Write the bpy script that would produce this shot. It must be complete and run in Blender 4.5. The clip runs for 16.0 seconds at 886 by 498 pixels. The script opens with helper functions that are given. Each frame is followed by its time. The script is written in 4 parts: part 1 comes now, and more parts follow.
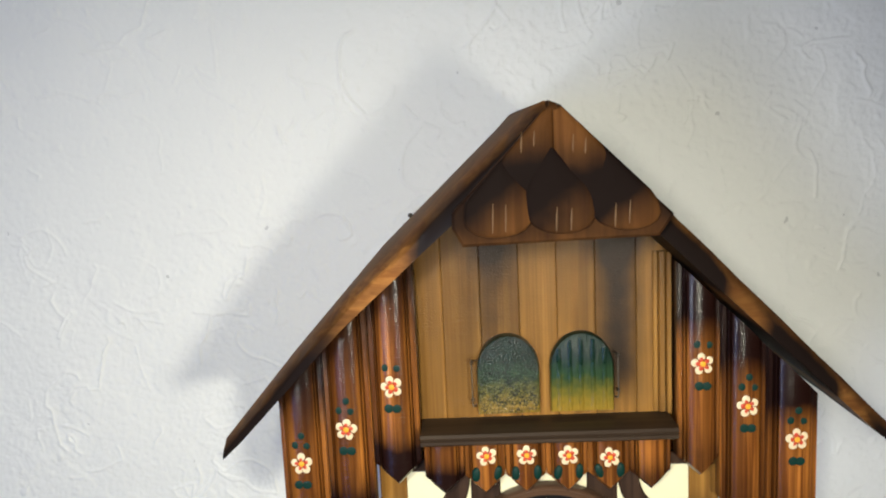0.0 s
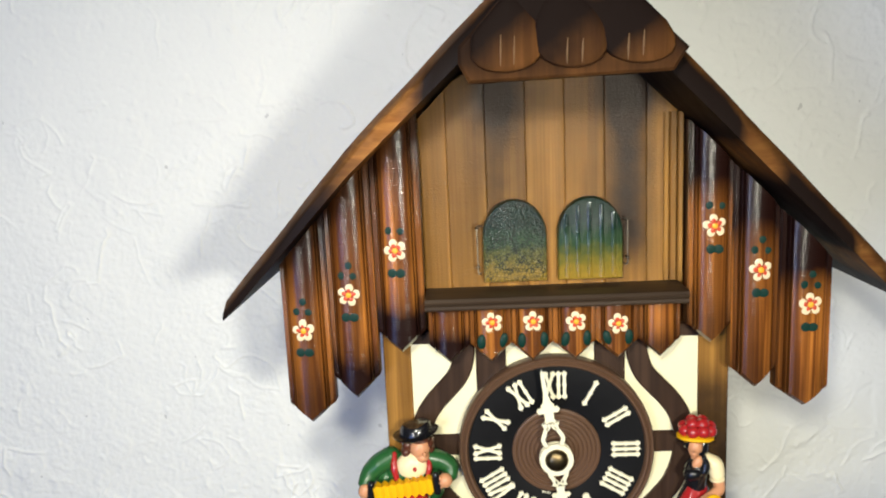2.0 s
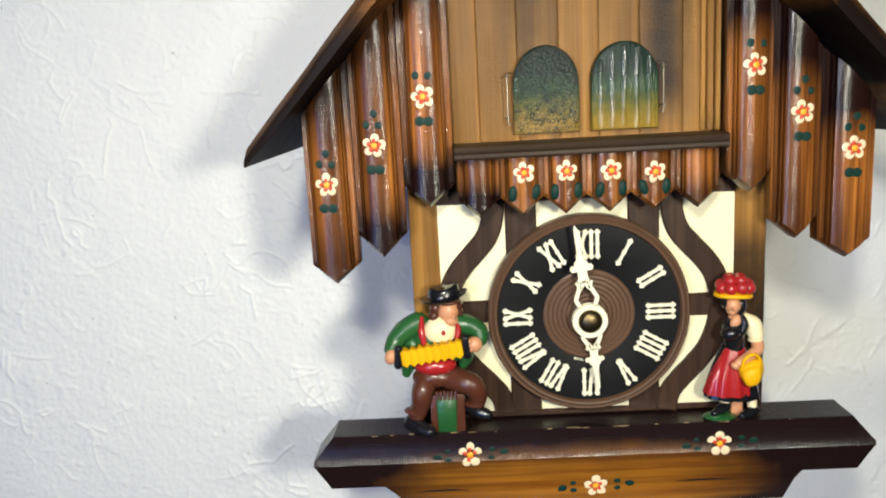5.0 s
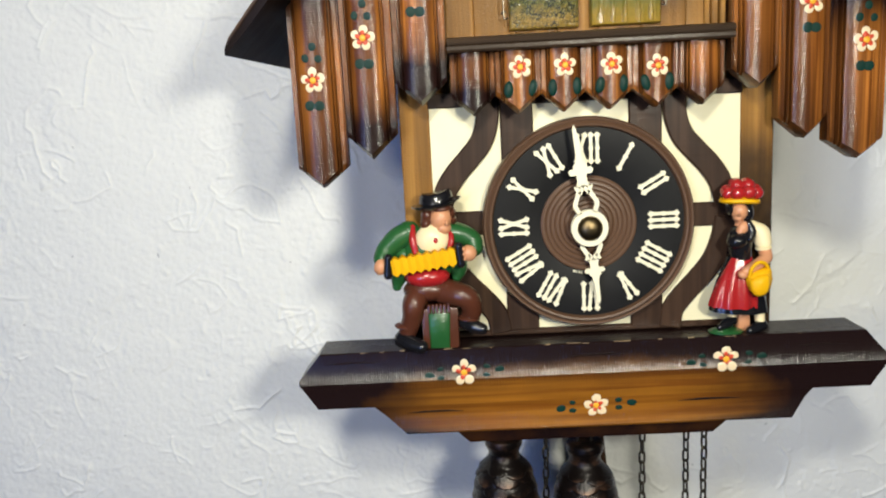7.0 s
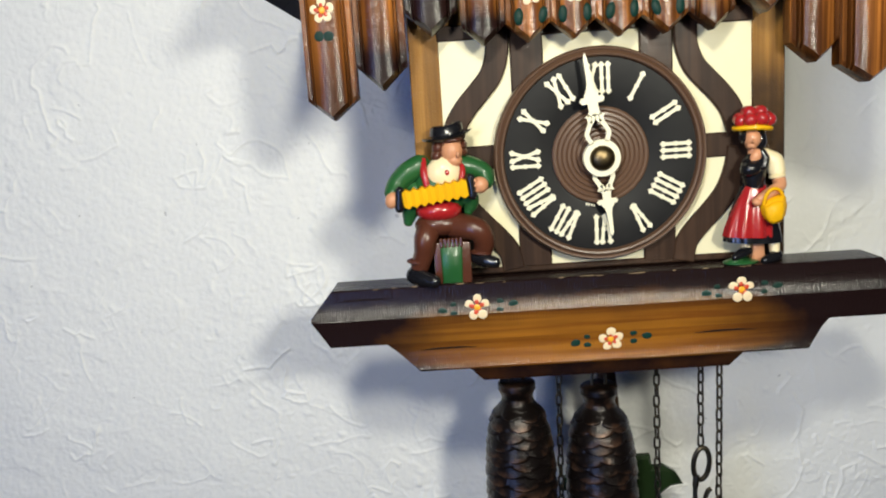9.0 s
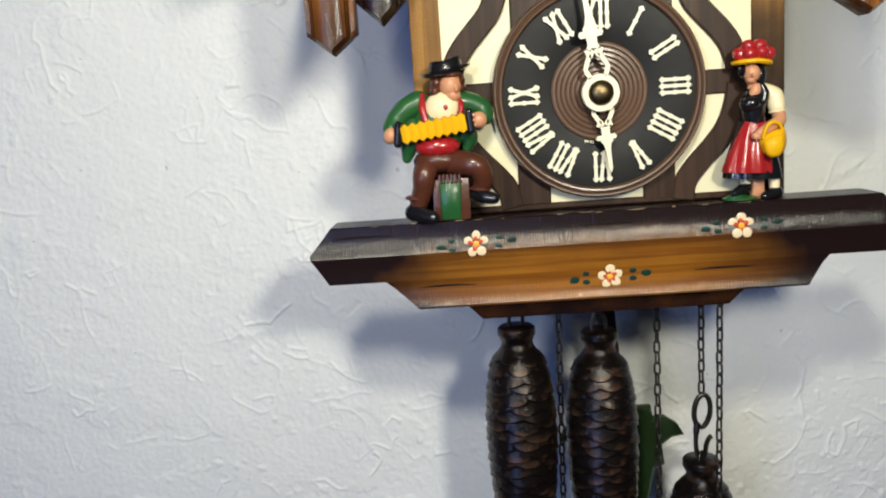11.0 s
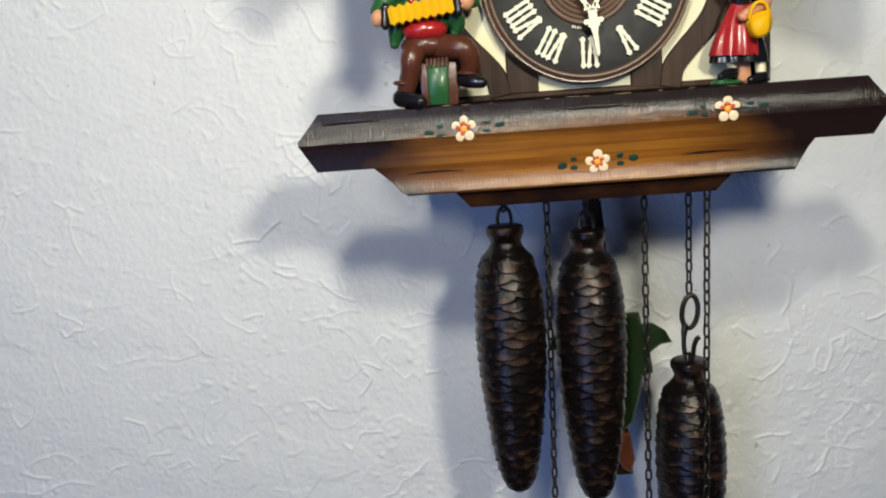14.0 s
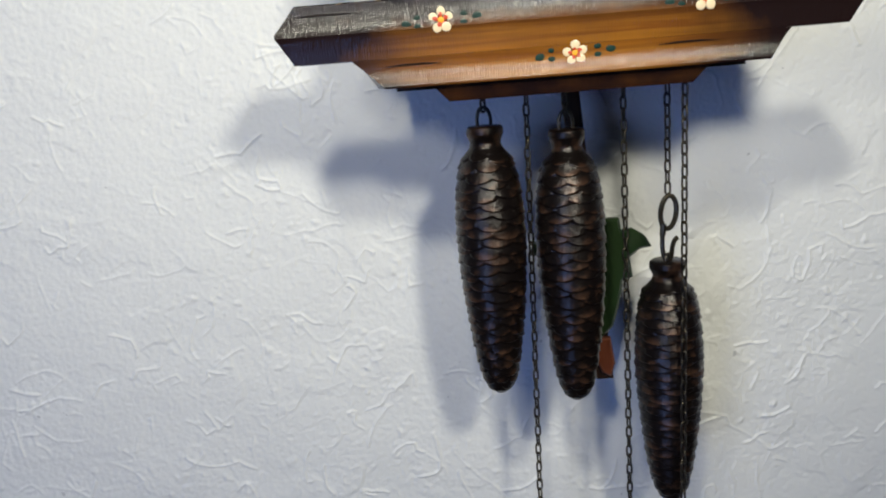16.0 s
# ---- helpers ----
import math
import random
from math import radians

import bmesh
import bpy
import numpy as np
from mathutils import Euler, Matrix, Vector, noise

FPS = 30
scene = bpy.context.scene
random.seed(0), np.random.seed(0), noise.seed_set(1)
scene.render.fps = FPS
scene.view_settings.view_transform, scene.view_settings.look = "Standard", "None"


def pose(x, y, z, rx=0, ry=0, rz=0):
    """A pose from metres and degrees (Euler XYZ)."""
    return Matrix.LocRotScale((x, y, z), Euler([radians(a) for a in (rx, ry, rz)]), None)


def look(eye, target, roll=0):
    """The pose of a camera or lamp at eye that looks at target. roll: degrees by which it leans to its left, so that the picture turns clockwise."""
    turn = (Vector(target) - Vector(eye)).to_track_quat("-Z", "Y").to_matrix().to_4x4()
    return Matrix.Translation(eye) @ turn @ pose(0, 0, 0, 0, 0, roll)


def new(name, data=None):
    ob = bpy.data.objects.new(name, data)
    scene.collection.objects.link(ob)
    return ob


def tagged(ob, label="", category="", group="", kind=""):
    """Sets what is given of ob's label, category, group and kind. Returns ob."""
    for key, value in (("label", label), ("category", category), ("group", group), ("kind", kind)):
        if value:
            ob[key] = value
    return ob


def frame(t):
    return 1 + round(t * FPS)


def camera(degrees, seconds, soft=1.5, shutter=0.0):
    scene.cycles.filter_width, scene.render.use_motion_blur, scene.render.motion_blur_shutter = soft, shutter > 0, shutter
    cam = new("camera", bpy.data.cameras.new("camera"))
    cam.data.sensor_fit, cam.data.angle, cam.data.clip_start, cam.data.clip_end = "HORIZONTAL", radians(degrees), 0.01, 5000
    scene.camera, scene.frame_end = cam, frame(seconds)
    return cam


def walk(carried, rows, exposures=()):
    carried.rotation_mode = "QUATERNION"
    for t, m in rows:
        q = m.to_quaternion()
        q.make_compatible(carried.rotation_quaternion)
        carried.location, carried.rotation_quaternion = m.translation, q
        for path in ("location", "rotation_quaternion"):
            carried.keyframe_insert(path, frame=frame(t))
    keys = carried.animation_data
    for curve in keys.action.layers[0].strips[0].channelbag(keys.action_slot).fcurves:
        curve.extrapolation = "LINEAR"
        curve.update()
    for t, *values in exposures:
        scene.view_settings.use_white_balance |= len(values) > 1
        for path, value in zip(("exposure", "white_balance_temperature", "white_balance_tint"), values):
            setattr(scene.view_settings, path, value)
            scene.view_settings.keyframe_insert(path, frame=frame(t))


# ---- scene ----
cam = camera(58.08, 16.0, soft=2.0)
ROWS = [
    (0.0, -0.0327, -0.5373, 1.8416, 81.68, 2.65, 1.81),
    (0.5, -0.0302, -0.5348, 1.8280, 80.55, 2.77, 2.03),
    (1.0, -0.0327, -0.5342, 1.8132, 80.05, 2.73, 2.01),
    (1.5, -0.0340, -0.5343, 1.8016, 79.72, 2.68, 1.99),
    (2.0, -0.0364, -0.5350, 1.7868, 79.53, 2.58, 2.01),
    (2.5, -0.0398, -0.5333, 1.7743, 79.09, 2.79, 1.95),
    (3.0, -0.0449, -0.5337, 1.7638, 78.65, 2.68, 1.79),
    (3.5, -0.0487, -0.5330, 1.7538, 78.26, 2.86, 1.75),
    (4.0, -0.0528, -0.5350, 1.7418, 78.25, 3.02, 1.63),
    (6.5, -0.0631, -0.5244, 1.6773, 79.82, 2.90, 0.56),
    (7.0, -0.0608, -0.5230, 1.6630, 79.66, 3.03, 0.84),
    (7.5, -0.0615, -0.5237, 1.6557, 79.78, 3.38, 0.88),
    (8.0, -0.0636, -0.5256, 1.6432, 80.16, 4.04, 0.90),
    (8.5, -0.0665, -0.5259, 1.6346, 80.26, 3.96, 0.74),
    (9.0, -0.0681, -0.5266, 1.6272, 80.25, 3.86, 0.77),
    (11.5, -0.0655, -0.5328, 1.5884, 80.38, 3.99, 1.20),
    (12.0, -0.0640, -0.5338, 1.5806, 80.44, 4.09, 1.09),
    (12.5, -0.0658, -0.5349, 1.5715, 80.46, 4.07, 0.95),
    (13.0, -0.0659, -0.5359, 1.5597, 80.45, 3.98, 0.96),
    (13.5, -0.0659, -0.5381, 1.5526, 80.29, 4.05, 0.77),
    (14.0, -0.0683, -0.5412, 1.5431, 79.95, 4.05, 0.57),
    (14.5, -0.0679, -0.5445, 1.5364, 79.58, 4.08, 0.25),
    (15.0, -0.0684, -0.5475, 1.5303, 79.39, 4.18, 0.10),
    (15.5, -0.0682, -0.5495, 1.5194, 78.55, 4.39, -0.15),
    (16.0, -0.0649, -0.5504, 1.5110, 76.98, 4.48, -0.21),
]
walk(cam, [(t, pose(x, y, z, rx, ry, rz)) for t, x, y, z, rx, ry, rz in ROWS],
     [(0.0, -0.20), (1.0, -0.12), (2.0, -0.03), (3.0, 0.0), (4.0, 0.0), (6.5, -0.10), (9.0, -0.16), (12.0, -0.17), (14.5, -0.18), (15.2, -0.13), (16.0, -0.08)])


# the light: three small warm lamps before the wall, and blue daylight from a window behind
def world_setup():
    w = bpy.data.worlds.new("sky")
    w.use_nodes = True
    nt = w.node_tree
    sky = nt.nodes.new("ShaderNodeTexSky")
    sky.sky_type, sky.sun_disc = "NISHITA", False
    sky.sun_elevation, sky.sun_rotation = radians(35), radians(200)
    nt.links.new(sky.outputs[0], nt.nodes["Background"].inputs[0])
    nt.nodes["Background"].inputs[1].default_value = 0.1
    scene.world = w


def lamp(name, place, aim, watts, colour, radius, cone):
    """A small shaded lamp that throws a wide soft-edged cone."""
    data = bpy.data.lights.new(name, "SPOT")
    data.energy, data.color, data.shadow_soft_size = watts, colour, radius
    data.spot_size, data.spot_blend = radians(cone), 1.0
    ob = new(name, data)
    ob.matrix_world = look(place, aim)
    return ob


world_setup()
WARM = (0.985, 0.955, 0.80)
lamp("lamp_right", (0.12, -0.68, 1.74), (-0.09, 0, 1.38), 10.9, WARM, 0.032, 106)
lamp("lamp_high", (-0.11, -0.67, 1.90), (-0.10, 0, 1.58), 11.0, WARM, 0.030, 120)
lamp("lamp_left", (-0.25, -0.66, 1.68), (-0.15, 0, 1.60), 3.5, (0.985, 0.965, 0.87), 0.034, 120)
window_light = bpy.data.lights.new("window_daylight", "AREA")
window_light.shape, window_light.size, window_light.size_y = "RECTANGLE", 0.65, 0.85
window_light.energy, window_light.color = 14.0, (0.19, 0.38, 1.0)
window_lamp = new("window_daylight", window_light)
window_lamp.matrix_world = look((-1.25, -2.28, 1.40), (0.0, 0.0, 1.6))


# ---- materials ----
class Mat:
    def __init__(self, name):
        self.m = bpy.data.materials.new(name)
        self.m.use_nodes = True
        self.nt = self.m.node_tree
        self.bsdf = self.nt.nodes["Principled BSDF"]

    def node(self, kind, **props):
        n = self.nt.nodes.new(kind)
        for k, v in props.items():
            n.inputs[k].default_value = v
        return n

    def link(self, a, b):
        self.nt.links.new(a, b)

    def coords(self, scale, shuffle=True):
        tc = self.nt.nodes.new("ShaderNodeTexCoord")
        mp = self.nt.nodes.new("ShaderNodeMapping")
        mp.inputs["Scale"].default_value = scale
        self.link(tc.outputs["Object"], mp.inputs["Vector"])
        if shuffle:
            info = self.nt.nodes.new("ShaderNodeObjectInfo")
            mul = self.nt.nodes.new("ShaderNodeMath")
            mul.operation = "MULTIPLY"
            mul.inputs[1].default_value = 37.0
            self.link(info.outputs["Random"], mul.inputs[0])
            self.link(mul.outputs[0], mp.inputs["Location"])
        return mp.outputs[0]

    def noise(self, vec, scale, detail=3.0, rough=0.55, distort=0.0):
        n = self.node("ShaderNodeTexNoise", Scale=scale, Detail=detail, Roughness=rough, Distortion=distort)
        self.link(vec, n.inputs["Vector"])
        return n.outputs["Fac"]

    def ramp(self, fac, stops):
        r = self.nt.nodes.new("ShaderNodeValToRGB")
        while len(r.color_ramp.elements) < len(stops):
            r.color_ramp.elements.new(0.5)
        for e, (p, c) in zip(r.color_ramp.elements, stops):
            e.position = p
            e.color = (*c, 1) if len(c) == 3 else c
        self.link(fac, r.inputs[0])
        return r.outputs[0]

    def mix(self, fac, a, b, kind="MIX"):
        m = self.nt.nodes.new("ShaderNodeMix")
        m.data_type, m.blend_type = "RGBA", kind
        for sock, v in ((m.inputs[0], fac), (m.inputs[6], a), (m.inputs[7], b)):
            if isinstance(v, (int, float)):
                sock.default_value = v
            elif isinstance(v, tuple):
                sock.default_value = (*v, 1)
            else:
                self.link(v, sock)
        return m.outputs[2]

    def math(self, op, a, b=0.0, clamp=False):
        m = self.nt.nodes.new("ShaderNodeMath")
        m.operation, m.use_clamp = op, clamp
        for sock, v in zip(m.inputs, (a, b)):
            if isinstance(v, (int, float)):
                sock.default_value = v
            else:
                self.link(v, sock)
        return m.outputs[0]

    def attr(self, name):
        a = self.nt.nodes.new("ShaderNodeAttribute")
        a.attribute_name = name
        return a.outputs["Fac"]

    def bump(self, height, strength, distance=0.001, after=None):
        b = self.node("ShaderNodeBump", Strength=strength, Distance=distance)
        self.link(height, b.inputs["Height"])
        if after is not None:
            self.link(after, b.inputs["Normal"])
        return b.outputs[0]

    def finish(self, colour=None, rough=0.5, normal=None, metal=0.0, coat=0.0, coat_rough=0.2, spec=0.5):
        i = self.bsdf.inputs
        for sock, v in ((i["Base Color"], colour), (i["Roughness"], rough), (i["Metallic"], metal), (i["Normal"], normal)):
            if v is None:
                continue
            if isinstance(v, tuple):
                sock.default_value = (*v, 1)
            elif isinstance(v, (int, float)):
                sock.default_value = v
            else:
                self.link(v, sock)
        i["Coat Weight"].default_value, i["Coat Roughness"].default_value = coat, coat_rough
        i["Specular IOR Level"].default_value = spec
        if normal is not None and coat:
            self.link(normal, i["Coat Normal"])
        return self.m


def stained_wood(name, pale, mid, dark, axis="z", coat=0.35, rough=0.42, grain=1.0, ripple=0.35, across=230.0, speckle=0.0, spec=0.16, coat_rough=0.17):
    """Varnished softwood with grain along an axis; the sprayed dark stain, and the shade painted on the panel heads,
    follow the attribute toning.
    """
    k = Mat(name)
    along = 7.0
    v = k.coords((across, across, along) if axis == "z" else (along, across, across))
    g1 = k.noise(v, 1.0, 4.0, 0.6, 0.6)
    v2 = k.coords((70.0, 70.0, 3.0) if axis == "z" else (3.0, 70.0, 70.0))
    g2 = k.noise(v2, 1.0, 2.0, 0.5, 1.2)
    streak = k.ramp(g1, [(0.38, (0, 0, 0)), (0.60, (1, 1, 1))])
    base = k.mix(streak, mid, pale)
    base = k.mix(k.math("MULTIPLY", k.ramp(g2, [(0.42, (1, 1, 1)), (0.60, (0, 0, 0))]), 0.75 * grain), base, tuple(c * 0.45 for c in mid))
    blot = k.noise(k.coords((1, 1, 1)), 55.0, 3.0)
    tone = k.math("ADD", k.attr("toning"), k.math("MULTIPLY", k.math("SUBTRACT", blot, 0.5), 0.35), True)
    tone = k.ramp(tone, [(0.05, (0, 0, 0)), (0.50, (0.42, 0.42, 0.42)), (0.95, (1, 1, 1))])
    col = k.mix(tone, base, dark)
    cross = k.noise(k.coords((40.0, 40.0, 1500.0) if axis == "z" else (1500.0, 40.0, 160.0)), 1.0, 2.0)
    n = k.bump(g1, 0.18 * grain, 0.0006)
    n = k.bump(cross, ripple, 0.0004, n)
    if speckle:
        n = k.bump(k.noise(k.coords((1, 1, 1)), 1150.0, 3.0), speckle, 0.0004, n)
    r = k.math("ADD", k.math("MULTIPLY", g2, 0.2), rough - 0.1)
    return k.finish(col, r, n, 0.0, coat, coat_rough, spec)


def paint(name, colour, rough=0.35, vary=0.25, coat=0.2, bump=0.25, scale=220.0, spec=0.35):
    k = Mat(name)
    v = k.coords((1, 1, 1))
    a = k.noise(v, scale, 4.0)
    b = k.noise(v, scale * 0.22, 2.0)
    col = k.mix(k.math("MULTIPLY", k.ramp(b, [(0.35, (0, 0, 0)), (0.7, (1, 1, 1))]), vary), colour, tuple(c * 0.55 for c in colour))
    return k.finish(col, k.math("ADD", k.math("MULTIPLY", a, 0.2), rough - 0.1), k.bump(a, bump, 0.0006), 0.0, coat, 0.15, spec)


def wall_paint():
    k = Mat("white_textured_wall")
    v = k.coords((1, 1, 1), False)
    fine = k.noise(v, 650.0, 4.0, 0.6)
    lumps = k.noise(v, 160.0, 3.0, 0.6)
    broad = k.noise(v, 7.0, 3.0)
    col = k.mix(broad, (0.80, 0.81, 0.80), (0.84, 0.84, 0.82))
    pit = k.ramp(k.noise(v, 95.0, 2.0, 0.5), [(0.735, (0, 0, 0)), (0.76, (1, 1, 1))])
    col = k.mix(k.math("MULTIPLY", pit, 0.45), col, (0.33, 0.33, 0.34))
    n = k.bump(lumps, 0.38, 0.0012)
    n = k.bump(fine, 0.36, 0.0006, n)
    return k.finish(col, 0.62, n, spec=0.35)


def cast_iron():
    k = Mat("bronzed_cast_iron")
    v = k.coords((1, 1, 1))
    a = k.noise(v, 900.0, 4.0)
    b = k.noise(v, 120.0, 3.0)
    high = k.math("MULTIPLY", k.attr("toning"), k.ramp(b, [(0.35, (0, 0, 0)), (0.62, (1, 1, 1))]), True)
    col = k.mix(k.ramp(high, [(0.25, (0, 0, 0)), (0.85, (1, 1, 1))]), (0.008, 0.0055, 0.005), (0.085, 0.044, 0.027))
    n = k.bump(k.noise(v, 420.0, 3.0), 0.35, 0.0008)
    n = k.bump(a, 0.35, 0.0004, n)
    return k.finish(col, 0.32, n, 0.4, 0.20, 0.20, 0.25)


def door_paint(stippled, gloss=0.0):
    k = Mat("green_fading_to_yellow_paint" + ("_crackled" if stippled else "_glossy" if gloss else ""))
    v = k.coords((1, 1, 1), False)
    sep = k.nt.nodes.new("ShaderNodeSeparateXYZ")
    tc = k.nt.nodes.new("ShaderNodeTexCoord")
    k.link(tc.outputs["Object"], sep.inputs[0])
    blot = k.noise(v, 260.0, 4.0)
    h = k.math("DIVIDE", k.math("SUBTRACT", sep.outputs["Z"], 1.6945), 0.043)
    h = k.math("ADD", h, k.math("MULTIPLY", k.math("SUBTRACT", blot, 0.5), 0.35))
    col = k.ramp(h, [(0.06, (0.27, 0.17, 0.022)), (0.26, (0.13, 0.115, 0.018)), (0.46, (0.020, 0.050, 0.018)), (0.70, (0.004, 0.018, 0.012))])
    if stippled:
        cr = k.nt.nodes.new("ShaderNodeTexVoronoi")
        cr.feature = "DISTANCE_TO_EDGE"
        cr.inputs["Scale"].default_value = 620.0
        warp = k.noise(v, 420.0, 3.0)
        mp = k.mix(0.004, v, warp, "ADD")
        k.link(mp, cr.inputs["Vector"])
        line = k.ramp(cr.outputs["Distance"], [(0.05, (1, 1, 1)), (0.20, (0, 0, 0))])
        col = k.mix(k.math("MULTIPLY", line, k.ramp(blot, [(0.4, (0.35, 0.35, 0.35)), (0.6, (1.0, 1.0, 1.0))])), col, (0.012, 0.015, 0.008))
        n = k.bump(k.noise(v, 760.0, 3.0), 1.0, 0.0011)
    else:
        n = k.bump(k.noise(k.coords((420, 420, 60), False), 1.0, 4.0), 0.9, 0.0012)
    return k.finish(col, 0.42 - 0.15 * gloss, n, 0, 0.03 + 0.85 * gloss, 0.14, 0.14)


def plain_metal(name, colour, rough, metal=1.0):
    k = Mat(name)
    a = k.noise(k.coords((1, 1, 1)), 400.0, 4.0)
    col = k.mix(a, tuple(c * 0.6 for c in colour), colour)
    return k.finish(col, rough, k.bump(a, 0.2, 0.0003), metal)


M_WALL = wall_paint()
M_PLANK = stained_wood("varnished_pine_board", (0.46, 0.165, 0.030), (0.145, 0.043, 0.009), (0.012, 0.004, 0.003), "z", 0.50, 0.40, 1.0, 0.40, 430.0, 0.18, 0.05, 0.15)
M_ROOF = stained_wood("stained_roof_wood", (0.38, 0.165, 0.042), (0.24, 0.090, 0.022), (0.009, 0.005, 0.004), "x", 0.02, 0.58, 0.7, 0.2, 230.0, 0.0, 0.08)
M_PANEL = stained_wood("tan_sprayed_board", (0.36, 0.178, 0.040), (0.25, 0.115, 0.025), (0.028, 0.016, 0.009), "z", 0.12, 0.42, 0.70, 0.15, 420.0, 0.55, 0.08, 0.18)
M_BASE = stained_wood("stained_base_wood", (0.32, 0.125, 0.013), (0.20, 0.066, 0.008), (0.011, 0.005, 0.005), "x", 0.60, 0.50, 0.5, 0.70, 230.0, 0.20, 0.05, 0.17)
M_GABLE = stained_wood("scorched_gable_wood", (0.19, 0.078, 0.023), (0.125, 0.049, 0.014), (0.010, 0.006, 0.005), "z", 0.0, 0.62, 0.6, 0.15, 230.0, 0.35, 0.03)
M_DARK = stained_wood("dark_ledge_wood", (0.032, 0.016, 0.010), (0.022, 0.011, 0.008), (0.008, 0.005, 0.005), "x", 0.15, 0.42, 0.5, 0.2)
M_LEDGE = stained_wood("dusty_ledge_wood", (0.060, 0.038, 0.024), (0.040, 0.025, 0.016), (0.012, 0.008, 0.006), "x", 0.10, 0.45, 0.5, 0.2)
M_TIMBER = stained_wood("dark_timber_stain", (0.070, 0.037, 0.022), (0.040, 0.021, 0.013), (0.008, 0.005, 0.005), "z", 0.12, 0.42, 0.6, 0.2)
M_CREAM = paint("cream_paint", (0.80, 0.74, 0.50), 0.5, 0.10, 0.05, 0.12)
M_PETAL = paint("cream_petal_paint", (0.76, 0.61, 0.39), 0.4, 0.10, 0.2, 0.2, 500)
M_RED = paint("red_dab_paint", (0.55, 0.055, 0.018), 0.4, 0.2, 0.2, 0.2, 500)
M_YELLOW = paint("yellow_paint", (0.82, 0.40, 0.02), 0.4, 0.15, 0.2, 0.2, 400)
M_LEAF = paint("dark_green_paint", (0.003, 0.027, 0.020), 0.5, 0.2, 0.02, 0.2, 500, 0.15)
M_BLACK = paint("black_dial_face", (0.005, 0.005, 0.006), 0.45, 0.2, 0.0, 0.12, 220, 0.2)
M_RING = paint("brown_moulded_dial", (0.105, 0.056, 0.033), 0.38, 0.2, 0.1, 0.1)
M_IVORY = paint("ivory_plastic", (0.80, 0.75, 0.56), 0.42, 0.06, 0.1, 0.05)
M_BRASS = plain_metal("aged_brass", (0.17, 0.125, 0.065), 0.38)
M_STEEL = plain_metal("dark_steel_wire", (0.10, 0.085, 0.065), 0.42)
M_WIRE = plain_metal("steel_hinge_wire", (0.20, 0.17, 0.13), 0.35)
M_IRON = cast_iron()
M_DOOR_L, M_DOOR_R, M_RIB = door_paint(True, 0.9), door_paint(False, 0.12), door_paint(False, 1.0)
M_SCORE = paint("bare_cut_wood", (0.15, 0.080, 0.030), 0.6, 0.2, 0.0, 0.2)


# ---- building helpers ----
def smooth(a, b, x):
    t = min(1.0, max(0.0, (x - a) / (b - a)))
    return t * t * (3 - 2 * t)


def part(name, bm, mat, parent=None, label="", tone=None, sharp=35, normals=True):
    """Links a bmesh, built in place, as one mesh object under a thing or a part."""
    if normals:
        bmesh.ops.recalc_face_normals(bm, faces=bm.faces)
    if tone is not None:
        lay = bm.verts.layers.float.new("toning")
        for v in bm.verts:
            v[lay] = tone(*v.co)
    me = bpy.data.meshes.new(name)
    bm.to_mesh(me)
    bm.free()
    me.polygons.foreach_set("use_smooth", [True] * len(me.polygons))
    me.set_sharp_from_angle(angle=radians(sharp))
    for m in mat if isinstance(mat, (list, tuple)) else [mat]:
        me.materials.append(m)
    ob = new(name, me)
    if parent is not None:
        ob.parent = parent
        if parent.type == "EMPTY":
            ob.matrix_parent_inverse = Matrix.Translation(-parent.location)
    if label:
        tagged(ob, label)
    return ob


def thing(name, place, label, category, group=""):
    e = new(name)
    e.location = place
    e.empty_display_size = 0.02
    return tagged(e, label, category, group)


def grid_faces(bm, rows, close_u=False, close_ends=False, index=0):
    """Skins rows of points with quads."""
    vs = [[bm.verts.new(p) for p in r] for r in rows]
    n = len(vs[0])
    for a, b in zip(vs, vs[1:]):
        for i in range(n if close_u else n - 1):
            j = (i + 1) % n
            bm.faces.new((a[i], a[j], b[j], b[i])).material_index = index
    if close_ends:
        bm.faces.new(list(reversed(vs[0]))).material_index = index
        bm.faces.new(vs[-1]).material_index = index
    return vs


def box(bm, x0, x1, y0, y1, z0, z1, bevel=0.0, segs=2):
    r = bmesh.ops.create_cube(bm, size=1.0, matrix=Matrix.Translation(((x0 + x1) / 2, (y0 + y1) / 2, (z0 + z1) / 2)) @ Matrix.Diagonal((abs(x1 - x0), abs(y1 - y0), abs(z1 - z0), 1)))
    if bevel:
        es = list({e for v in r["verts"] for e in v.link_edges})
        bmesh.ops.bevel(bm, geom=es, offset=bevel, segments=segs, affect="EDGES", profile=0.6)


